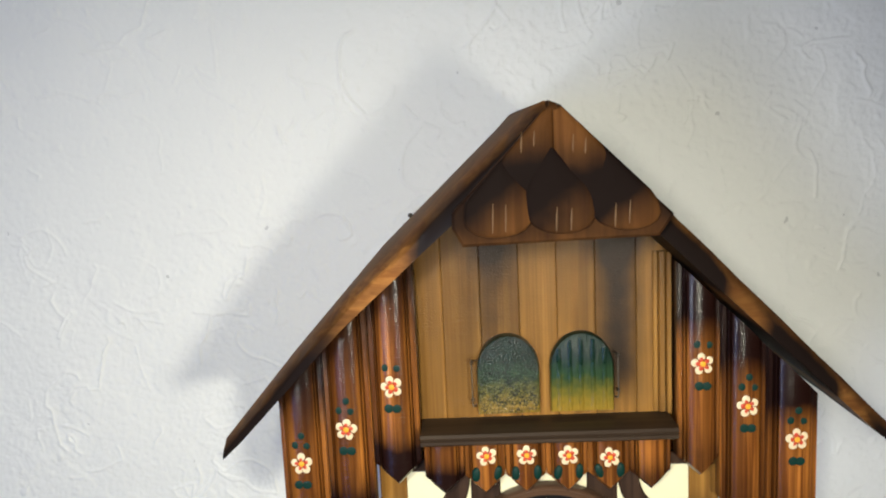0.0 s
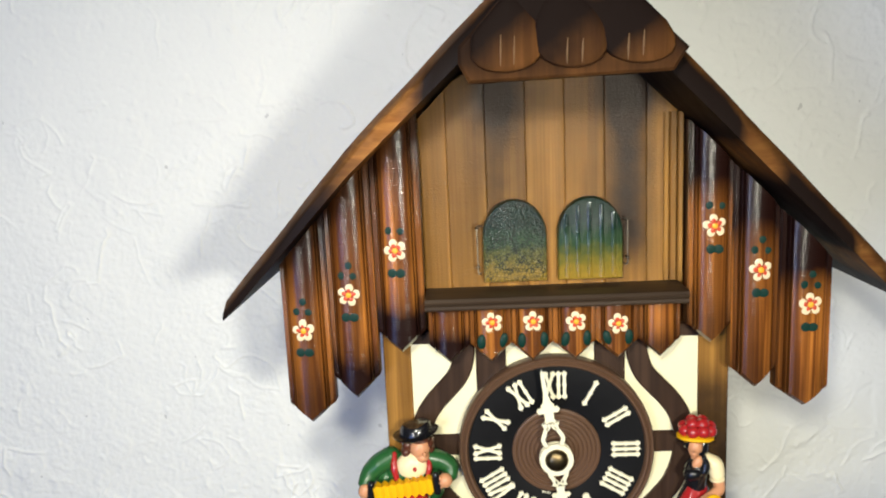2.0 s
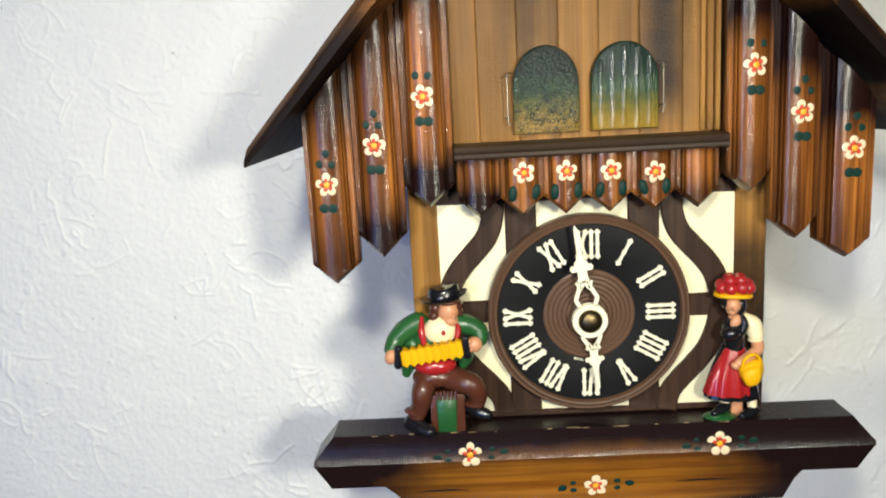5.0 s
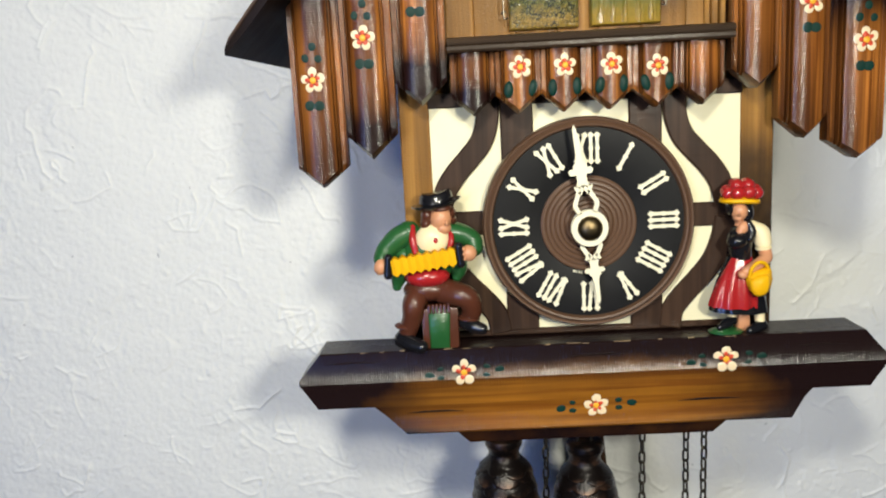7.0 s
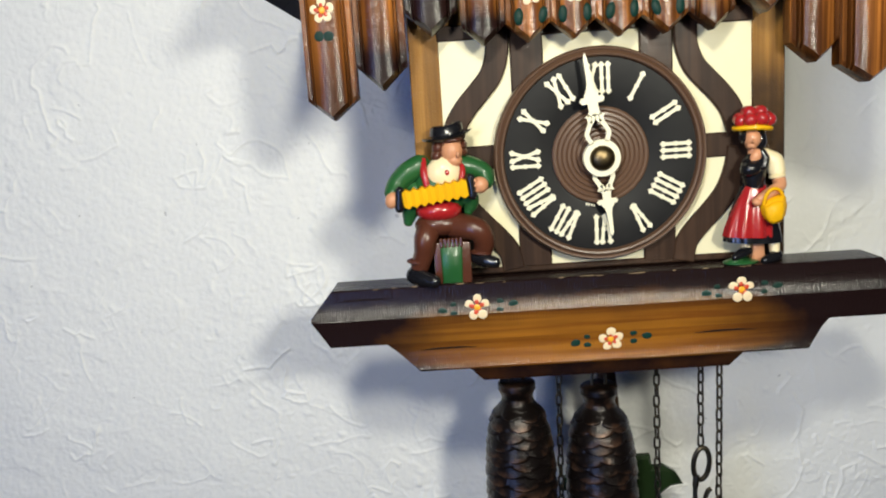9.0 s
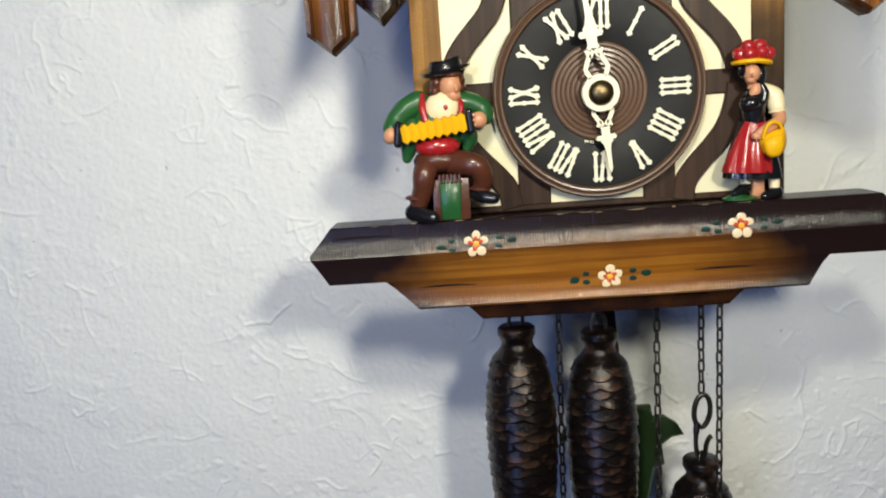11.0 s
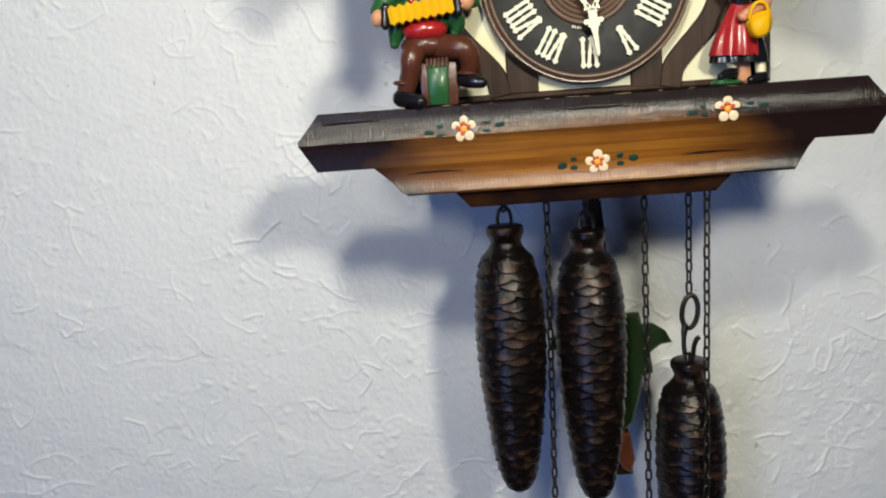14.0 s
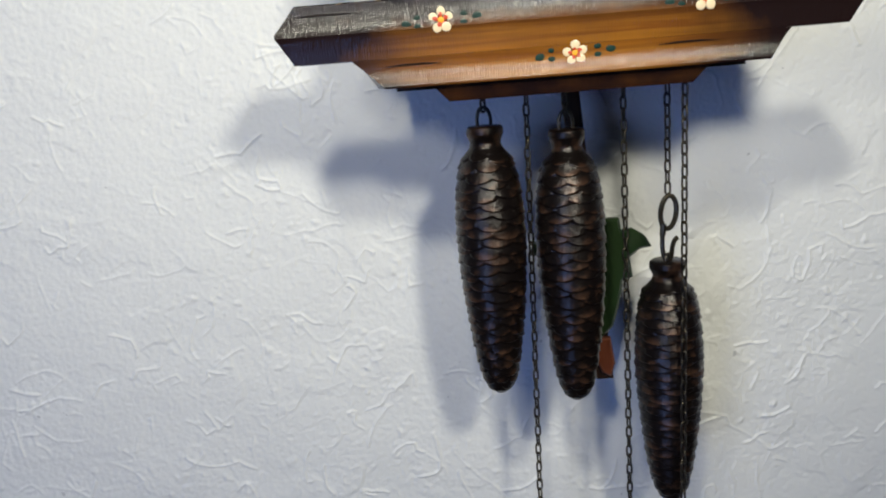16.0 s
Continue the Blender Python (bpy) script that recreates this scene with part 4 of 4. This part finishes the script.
def link_mesh():
    bm = bmesh.new()
    pts = []
    for i in range(16):
        a = 2 * math.pi * i / 16
        pts.append((0.0016 * math.cos(a), 0, 0.0015 * math.sin(a) + (0.0021 if math.sin(a) > 0.001 else -0.0021 if math.sin(a) < -0.001 else 0)))
    n = len(pts)
    rows = []
    for i, p in enumerate(pts):
        d = (Vector(pts[(i + 1) % n]) - Vector(pts[i - 1])).normalized()
        side = Vector((0, 1, 0))
        other = d.cross(side)
        rows.append([Vector(p) + (side * math.cos(2 * math.pi * j / 5) + other * math.sin(2 * math.pi * j / 5)) * 0.00068 for j in range(5)])
    grid_faces(bm, rows + rows[:1], True)
    bmesh.ops.remove_doubles(bm, verts=bm.verts, dist=1e-6)
    bmesh.ops.recalc_face_normals(bm, faces=bm.faces)
    me = bpy.data.meshes.new("link")
    bm.to_mesh(me)
    bm.free()
    me.polygons.foreach_set("use_smooth", [True] * len(me.polygons))
    me.materials.append(M_STEEL)
    return me


LINK = link_mesh()


def chain(x, y, z0, z1, lean, turn, label):
    root = thing("chain", (x, y, z0), label, "chain", "chains below the clock")
    pitch = 0.00635
    n = int((z0 - z1) / pitch)
    for i in range(n + 1):
        d = i * pitch
        ob = new("link", LINK)
        ob.parent = root
        ob.matrix_basis = pose(-lean * d + 0.0001 * math.sin(i * 1.9), 0, -d, 0, 0, turn + 90 * (i % 2) + random.uniform(-8, 8))
    return root


chain(-0.0165, -0.0780, 1.4940, 1.02, 0.018, 25, "thin dark steel link chain behind the pinecone weights")
chain(0.0374, -0.0900, 1.4945, 1.02, 0.010, 15, "thin dark steel link chain hanging free")
chain(0.0624, -0.0900, 1.4945, 1.426, 0.010, 20, "short dark steel chain that carries a weight on a hook")
chain(0.0650, -0.1150, 1.4945, 1.02, 0.014, 30, "dark steel link chain hanging before a pinecone weight")
chain(-0.0427, -0.0950, 1.4995, 1.486, 0.0, 35, "short end of steel chain above a pinecone weight")
chain(0.0034, -0.0950, 1.4995, 1.480, 0.0, 20, "short end of steel chain above a pinecone weight")

# hook of the low weight
hook = thing("chain_hook", (0.0612, -0.0900, 1.428), "flat dark steel hook with an oval eye", "hook")
b = bmesh.new()
ring = [(0.0620 + 0.0046 * math.cos(a) + 0.0008 * math.sin(a), -0.0900, 1.4165 + 0.0098 * math.sin(a)) for a in [2 * math.pi * i / 24 for i in range(25)]]
tube(b, ring, 0.0015, 8, caps=False)
part("eye", b, M_STEEL, hook)
b = bmesh.new()
tube(b, curve_points([(0.0590, -0.0900, 1.4095), (0.0584, -0.0900, 1.4035), (0.0582, -0.0898, 1.3960), (0.0592, -0.0898, 1.3895), (0.0612, -0.0900, 1.3870), (0.0632, -0.0902, 1.3900), (0.0640, -0.0905, 1.3960), (0.0655, -0.0908, 1.4000), (0.0672, -0.0908, 1.4012)], 5), [0.0019] * 6 + [0.0014] * 35, 8)
part("shank", b, M_STEEL, hook)
b = bmesh.new()
tube(b, curve_points([(0.0590, -0.0930, 1.3860), (0.0596, -0.0925, 1.3905), (0.0612, -0.0900, 1.3915), (0.0626, -0.0880, 1.3900), (0.0630, -0.0875, 1.3860)], 4), 0.0009, 8)
part("staple", b, M_STEEL, hook)

# pendulum with a carved leaf, a little aside on its swing
PX = 0.004
pend = thing("pendulum", (PX + 0.016, -0.052, 1.300), "brown pendulum stick with a carved green leaf", "pendulum")


def swung(b):
    for v in b.verts:
        v.co.x += (1.60 - v.co.z) * 0.082
    return b


b = bmesh.new()
box(b, PX - 0.0055, PX + 0.0055, -0.0545, -0.0500, 1.300, 1.520, 0.0008)
part("stick", swung(b), M_TIMBER, pend, "dark brown wooden stick", lambda x, y, z: 0.3)
b = bmesh.new()
half = [(0.0000, 1.4090), (0.0200, 1.4090), (0.0205, 1.4010), (0.0280, 1.4015), (0.0350, 1.3965), (0.0385, 1.3890), (0.0310, 1.3880), (0.0240, 1.3830), (0.0245, 1.3700), (0.0180, 1.3680), (0.0140, 1.3530), (0.0085, 1.3380), (0.0000, 1.3300)]
out = [(PX + x, z) for x, z in half] + [(PX - x, z) for x, z in reversed(half[1:-1])]
prism(b, out, -0.0605, -0.0548, 0.0018)
leaf = part("leaf", swung(b), paint("leaf_green_paint", (0.015, 0.034, 0.010), 0.35, 0.6, 0.2, 0.3, 120), pend, "carved leaf painted dark green")
b = bmesh.new()
prism(b, [(PX - 0.0055, 1.3300), (PX + 0.0060, 1.3300), (PX + 0.0068, 1.3120), (PX + 0.0035, 1.3030), (PX - 0.0020, 1.3060), (PX - 0.0050, 1.3160)], -0.0590, -0.0546, 0.001)
part("stem", swung(b), paint("red_brown_paint", (0.16, 0.045, 0.022), 0.4, 0.3), pend, "red-brown carved stem")

# ---- carved figures ----
F_GREEN = paint("figure_green", (0.018, 0.095, 0.026), 0.36, 0.4, 0.2, 0.5)
F_BROWN = paint("figure_brown", (0.085, 0.026, 0.014), 0.34, 0.4, 0.25, 0.5)
F_BLACK = paint("figure_black", (0.008, 0.008, 0.010), 0.22, 0.2, 0.4, 0.2)
F_SKIN = paint("figure_flesh", (0.58, 0.27, 0.14), 0.4, 0.15, 0.15, 0.15)
F_RED = paint("figure_red", (0.36, 0.016, 0.018), 0.25, 0.25, 0.4, 0.25)
F_GOLD = paint("figure_yellow", (0.80, 0.42, 0.006), 0.5, 0.30, 0.05, 0.2, 220, 0.15)
F_CREAM = paint("figure_cream", (0.80, 0.68, 0.42), 0.4, 0.1, 0.15, 0.15)
FIG = (F_GREEN, F_BROWN, F_BLACK, F_SKIN, F_RED, F_GOLD, F_CREAM)
GREEN, BROWN, BLACK, SKIN, RED, GOLD, CREAM = range(7)


def limb(b, pts, radii, index, seg=10):
    p = curve_points(pts, 5)
    n = len(p)
    rr = [radii[0] + (radii[-1] - radii[0]) * i / (n - 1) if len(radii) == 2 else float(np.interp(i / (n - 1), np.linspace(0, 1, len(radii)), radii)) for i in range(n)]
    tube(b, p, rr, seg, index)
    blob(b, p[0], (rr[0],) * 3, index, seg=10, rings=6)
    blob(b, p[-1], (rr[-1],) * 3, index, seg=10, rings=6)


def squeezebox(b, p, q, r, index):
    """Folded bellows between two points."""
    p, q = Vector(p), Vector(q)
    m = Matrix.Translation(p) @ (q - p).to_track_quat("Z", "Y").to_matrix().to_4x4()
    n, rows = 17, []
    for i in range(n):
        k = r * (1.0 if i % 2 else 0.70)
        z = (q - p).length * i / (n - 1)
        rows.append([m @ Vector((k * 0.7 * sx, k * sy, z)) for sx, sy in ((-1, -1), (0, -1.12), (1, -1), (1.1, 0), (1, 1), (0, 1.12), (-1, 1), (-1.1, 0))])
    grid_faces(b, rows, True, True, index)


def musician():
    b = bmesh.new()
    y = -0.1385
    # stool with a green front
    box(b, -0.0822, -0.0642, -0.1448, -0.1320, 1.5440, 1.5648, 0.0016)
    for f in b.faces:
        f.material_index = BROWN
    prism(b, [(-0.0786, 1.5446), (-0.0690, 1.5444), (-0.0682, 1.5640), (-0.0735, 1.5650), (-0.0790, 1.5642)], -0.1458, -0.1440, 0.0006, GREEN)
    for k in range(6):
        limb(b, [(-0.0782 + 0.0019 * k, -0.1456, 1.5630), (-0.0784 + 0.0019 * k, -0.1452, 1.5662)], (0.0008, 0.0009), BROWN, 6)
    # hips, legs and shoes
    blob(b, (-0.0785, y - 0.0010, 1.5735), (0.0125, 0.0080, 0.0062), BROWN)
    limb(b, [(-0.0835, y - 0.002, 1.5720), (-0.0858, y - 0.007, 1.5672), (-0.0868, y - 0.006, 1.5610), (-0.0895, y - 0.003, 1.5535)], (0.0062, 0.0056, 0.0050, 0.0047), BROWN, 14)
    limb(b, [(-0.0710, y - 0.001, 1.5722), (-0.0635, y - 0.006, 1.5712), (-0.0592, y - 0.007, 1.5690), (-0.0575, y - 0.005, 1.5630), (-0.0590, y - 0.003, 1.5580)], (0.0066, 0.0060, 0.0056, 0.0050, 0.0044), BROWN, 14)
    for x, z in ((-0.0905, 1.5560), (-0.0592, 1.5585)):
        blob(b, (x, y - 0.004, z), (0.0056, 0.0054, 0.0016), BROWN, (0, 6, 0))
    limb(b, [(-0.0925, y - 0.003, 1.5490), (-0.0880, y - 0.007, 1.5478), (-0.0828, y - 0.010, 1.5466)], (0.0044, 0.0042, 0.0034), BLACK, 14)
    limb(b, [(-0.0612, y - 0.003, 1.5562), (-0.0570, y - 0.006, 1.5548), (-0.0528, y - 0.008, 1.5538)], (0.0036, 0.0036, 0.0028), BLACK, 14)
    # jacket, sash, shirt
    blob(b, (-0.0768, y, 1.5905), (0.0135, 0.0080, 0.0150), GREEN)
    limb(b, [(-0.0895, y + 0.001, 1.5900), (-0.0920, y + 0.000, 1.5820), (-0.0938, y + 0.000, 1.5755)], (0.0060, 0.0050, 0.0026), GREEN)
    limb(b, [(-0.0655, y + 0.001, 1.5890), (-0.0630, y + 0.000, 1.5830), (-0.0640, y + 0.000, 1.5790)], (0.0060, 0.0046, 0.0026), GREEN)
    blob(b, (-0.0785, y - 0.0035, 1.5805), (0.0114, 0.0074, 0.0056), RED)
    blob(b, (-0.0750, y - 0.0040, 1.5985), (0.0086, 0.0052, 0.0078), CREAM)
    limb(b, [(-0.0842, y - 0.003, 1.6050), (-0.0843, y - 0.006, 1.5990), (-0.0832, y - 0.007, 1.5930)], (0.0014, 0.0019, 0.0016), RED)
    limb(b, [(-0.0660, y - 0.003, 1.6035), (-0.0658, y - 0.006, 1.5985), (-0.0668, y - 0.007, 1.5940)], (0.0012, 0.0015, 0.0013), RED)
    blob(b, (-0.0732, y - 0.0090, 1.5988), (0.0011, 0.0008, 0.0014), RED)
    # sleeves and fists
    limb(b, [(-0.0865, y, 1.6020), (-0.0925, y - 0.001, 1.5990), (-0.0975, y - 0.002, 1.5945), (-0.1000, y - 0.005, 1.5905)], (0.0058, 0.0056, 0.0050, 0.0042), GREEN, 14)
    limb(b, [(-0.0655, y, 1.6010), (-0.0600, y - 0.000, 1.5995), (-0.0555, y - 0.001, 1.5965), (-0.0548, y - 0.003, 1.5930)], (0.0056, 0.0052, 0.0048, 0.0040), GREEN, 14)
    blob(b, (-0.1003, y - 0.008, 1.5872), (0.0034, 0.0036, 0.0042), SKIN, (0, 20, 0))
    blob(b, (-0.0578, y - 0.008, 1.5918), (0.0040, 0.0036, 0.0040), SKIN)
    for k in range(3):
        blob(b, (-0.0606, y - 0.0100, 1.5943 - 0.0024 * k), (0.0018, 0.0020, 0.0012), SKIN, seg=8, rings=6)
    # instrument
    squeezebox(b, (-0.0948, y - 0.0105, 1.5872), (-0.0640, y - 0.0105, 1.5912), 0.0046, GOLD)
    for p, q in (((-0.0962, 1.5918), (-0.0970, 1.5832)), ((-0.0624, 1.5958), (-0.0616, 1.5872))):
        limb(b, [(p[0], y - 0.0105, p[1]), (q[0], y - 0.0105, q[1])], (0.0021, 0.0021), BLACK)
    # head, hair and hat
    limb(b, [(-0.0728, y - 0.002, 1.5990), (-0.0716, y - 0.002, 1.6040)], (0.0046, 0.0040), SKIN)
    blob(b, (-0.0703, y - 0.0035, 1.6088), (0.0055, 0.0058, 0.0064), SKIN, (0, 6, 0))
    blob(b, (-0.0694, y - 0.0045, 1.6042), (0.0040, 0.0042, 0.0034), SKIN, (0, 6, 0))
    blob(b, (-0.0676, y - 0.0090, 1.6070), (0.0009, 0.0014, 0.0017), SKIN)
    for dx, dz, r in ((-0.0768, 1.6105, 0.0032), (-0.0776, 1.6065, 0.0030), (-0.0758, 1.6032, 0.0024), (-0.0648, 1.6110, 0.0020), (-0.0643, 1.6075, 0.0016)):
        blob(b, (dx, y - 0.0015, dz), (r, 0.0056, r * 1.3), BROWN, (0, 12, 0))
    blob(b, (-0.0695, y - 0.0062, 1.6136), (0.0048, 0.0032, 0.0014), BROWN, (0, -6, 0))
    rows = []
    for rx, ry, dz in ((0.0060, 0.0056, 0.0006), (0.0104, 0.0090, -0.0006), (0.0120, 0.0104, 0.0004), (0.0122, 0.0106, 0.0012), (0.0112, 0.0098, 0.0008), (0.0082, 0.0076, 0.0018), (0.0078, 0.0072, 0.0050), (0.0066, 0.0062, 0.0062), (0.0030, 0.0030, 0.0058)):
        rows.append([(-0.0724 + rx * math.cos(a), y - 0.0010 + ry * math.sin(a), 1.6150 + dz + 0.16 * rx * math.cos(a) + 0.0006 * math.cos(2 * a)) for a in [2 * math.pi * k / 28 for k in range(28)]])
    grid_faces(b, rows, True, True, BLACK)
    tagged(part("figurine", b, FIG, None, normals=False, sharp=50), "painted figurine of a seated musician with yellow squeezebox on the base", "figurine", "figurines on the base")


def maid():
    b = bmesh.new()
    y = -0.1385
    blob(b, (0.0672, y - 0.002, 1.5452), (0.0086, 0.0062, 0.0016), GREEN)
    blob(b, (0.0640, y - 0.003, 1.5462), (0.0040, 0.0036, 0.0014), GREEN, (0, -8, 0))
    limb(b, [(0.0705, y, 1.5560), (0.0703, y - 0.001, 1.5505)], (0.0026, 0.0022), CREAM)
    limb(b, [(0.0842, y, 1.5560), (0.0843, y - 0.001, 1.5490)], (0.0028, 0.0024), CREAM)
    limb(b, [(0.0708, y - 0.001, 1.5502), (0.0668, y - 0.004, 1.5494), (0.0632, y - 0.006, 1.5484)], (0.0027, 0.0026, 0.0018), BLACK, 14)
    limb(b, [(0.0852, y - 0.001, 1.5472), (0.0815, y - 0.003, 1.5464), (0.0780, y - 0.005, 1.5458)], (0.0030, 0.0028, 0.0020), BLACK, 14)
    prism(b, [(0.0738, 1.5440), (0.0800, 1.5440), (0.0796, 1.5560), (0.0742, 1.5560)], y - 0.0005, y + 0.004, 0.0006, SKIN)
    # skirt and apron with folds
    for col, cx, hw, z0, z1, yy, amp in ((BLACK, 0.0744, 0.0141, 1.5545, 1.5820, y + 0.0010, 0.05), (RED, 0.0706, 0.0118, 1.5578, 1.5822, y - 0.0024, 0.10)):
        rows = []
        for i in range(15):
            t = i / 14
            w = hw * (1 - 0.58 * t ** 1.5)
            shift = (0.0745 - cx) * t
            fold = (1 - t) ** 0.6
            rows.append([(cx + shift + w * math.cos(a) * (1 + 0.03 * fold * math.sin(a * 9 + 2.5 * t)), yy + w * 0.60 * math.sin(a) * (1 + amp * fold * math.sin(a * 9 + 2.5 * t)), z0 + (z1 - z0) * t - 0.0007 * fold * math.cos(a)) for a in [2 * math.pi * k / 72 for k in range(72)]])
        grid_faces(b, rows, True, True, col)
    # bodice, neck and sleeve
    limb(b, [(0.0745, y - 0.001, 1.5815), (0.0740, y - 0.001, 1.5860), (0.0742, y - 0.001, 1.5920), (0.0762, y, 1.5962)], (0.0050, 0.0056, 0.0062, 0.0044), BLACK, 14)
    blob(b, (0.0716, y - 0.0042, 1.5905), (0.0052, 0.0046, 0.0040), BLACK, (0, -12, 0))
    limb(b, [(0.0768, y - 0.0042, 1.5985), (0.0782, y - 0.0046, 1.5950), (0.0772, y - 0.0052, 1.5915)], (0.0018, 0.0022, 0.0020), BLACK)
    blob(b, (0.0738, y - 0.0045, 1.5962), (0.0026, 0.0020, 0.0040), SKIN, (0, 26, 0))
    limb(b, [(0.0734, y - 0.001, 1.5960), (0.0734, y - 0.0015, 1.6020)], (0.0022, 0.0020), SKIN)
    limb(b, [(0.0800, y, 1.5965), (0.0838, y - 0.001, 1.5935), (0.0848, y - 0.002, 1.5885)], (0.0032, 0.0043, 0.0040), CREAM, 14)
    blob(b, (0.0846, y - 0.003, 1.5862), (0.0040, 0.0042, 0.0012), CREAM, (0, -8, 0))
    limb(b, [(0.0852, y - 0.003, 1.5850), (0.0845, y - 0.006, 1.5818), (0.0790, y - 0.0090, 1.5793), (0.0738, y - 0.0098, 1.5765)], (0.0032, 0.0031, 0.0026, 0.0022), SKIN, 12)
    blob(b, (0.0722, y - 0.0102, 1.5752), (0.0024, 0.0022, 0.0020), SKIN, (0, 30, 0))
    # basket with rolled rim and handle
    shape = [(0.0742, 1.5742), (0.0752, 1.5690), (0.0768, 1.5664), (0.0792, 1.5652), (0.0832, 1.5660), (0.0854, 1.5682), (0.0862, 1.5725), (0.0856, 1.5768), (0.0838, 1.5778), (0.0790, 1.5770)]
    prism(b, shape, y - 0.0135, y - 0.0035, 0.0026, GOLD)
    prism(b, [(0.0768 + (px - 0.0770) * 0.80, 1.5702 + (pz - 1.5715) * 0.86) for px, pz in shape], y - 0.0150, y - 0.0120, 0.0014, GOLD)
    tube(b, curve_points([(0.0748, y - 0.0118, 1.5740), (0.0756, y - 0.0128, 1.5785), (0.0782, y - 0.0130, 1.5812), (0.0822, y - 0.0115, 1.5805), (0.0850, y - 0.0100, 1.5765)], 5), 0.0009, 8, GOLD)
    # head and pompom hat
    blob(b, (0.0728, y - 0.0025, 1.6048), (0.0041, 0.0046, 0.0046), SKIN, (0, -8, 0))
    blob(b, (0.0722, y - 0.0032, 1.6018), (0.0026, 0.0030, 0.0022), SKIN)
    blob(b, (0.0716, y - 0.0070, 1.6038), (0.0006, 0.0010, 0.0011), SKIN, seg=8, rings=6)
    blob(b, (0.0772, y + 0.0008, 1.6035), (0.0036, 0.0050, 0.0062), BLACK)
    blob(b, (0.0690, y - 0.0002, 1.6060), (0.0016, 0.0046, 0.0036), BLACK)
    rows = []
    for rx, dz in ((0.0040, 0.0004), (0.0086, -0.0008), (0.0096, 0.0000), (0.0094, 0.0012), (0.0050, 0.0022)):
        rows.append([(0.0735 + rx * math.cos(a), y - 0.001 + rx * 0.86 * math.sin(a), 1.6098 + dz - 0.0008 * math.cos(a) ** 2 - 0.0005 * math.cos(a)) for a in [2 * math.pi * k / 28 for k in range(28)]])
    grid_faces(b, rows, True, True, GOLD)
    for k in range(8):
        a = 2 * math.pi * k / 8 + 0.25
        blob(b, (0.0744 + 0.0068 * math.cos(a), y - 0.001 + 0.0056 * math.sin(a), 1.6138 + 0.0004 * math.sin(3 * a)), (0.0035, 0.0033, 0.0033), RED, seg=12, rings=8)
    for k in range(4):
        a = 2 * math.pi * k / 4 + 0.6
        blob(b, (0.0742 + 0.0036 * math.cos(a), y - 0.001 + 0.0034 * math.sin(a), 1.6172), (0.0034, 0.0033, 0.0032), RED, seg=12, rings=8)
    tagged(part("figurine", b, FIG, None, normals=False, sharp=50), "painted figurine of a maid in red hat with a yellow basket", "figurine", "figurines on the base")


musician()
maid()
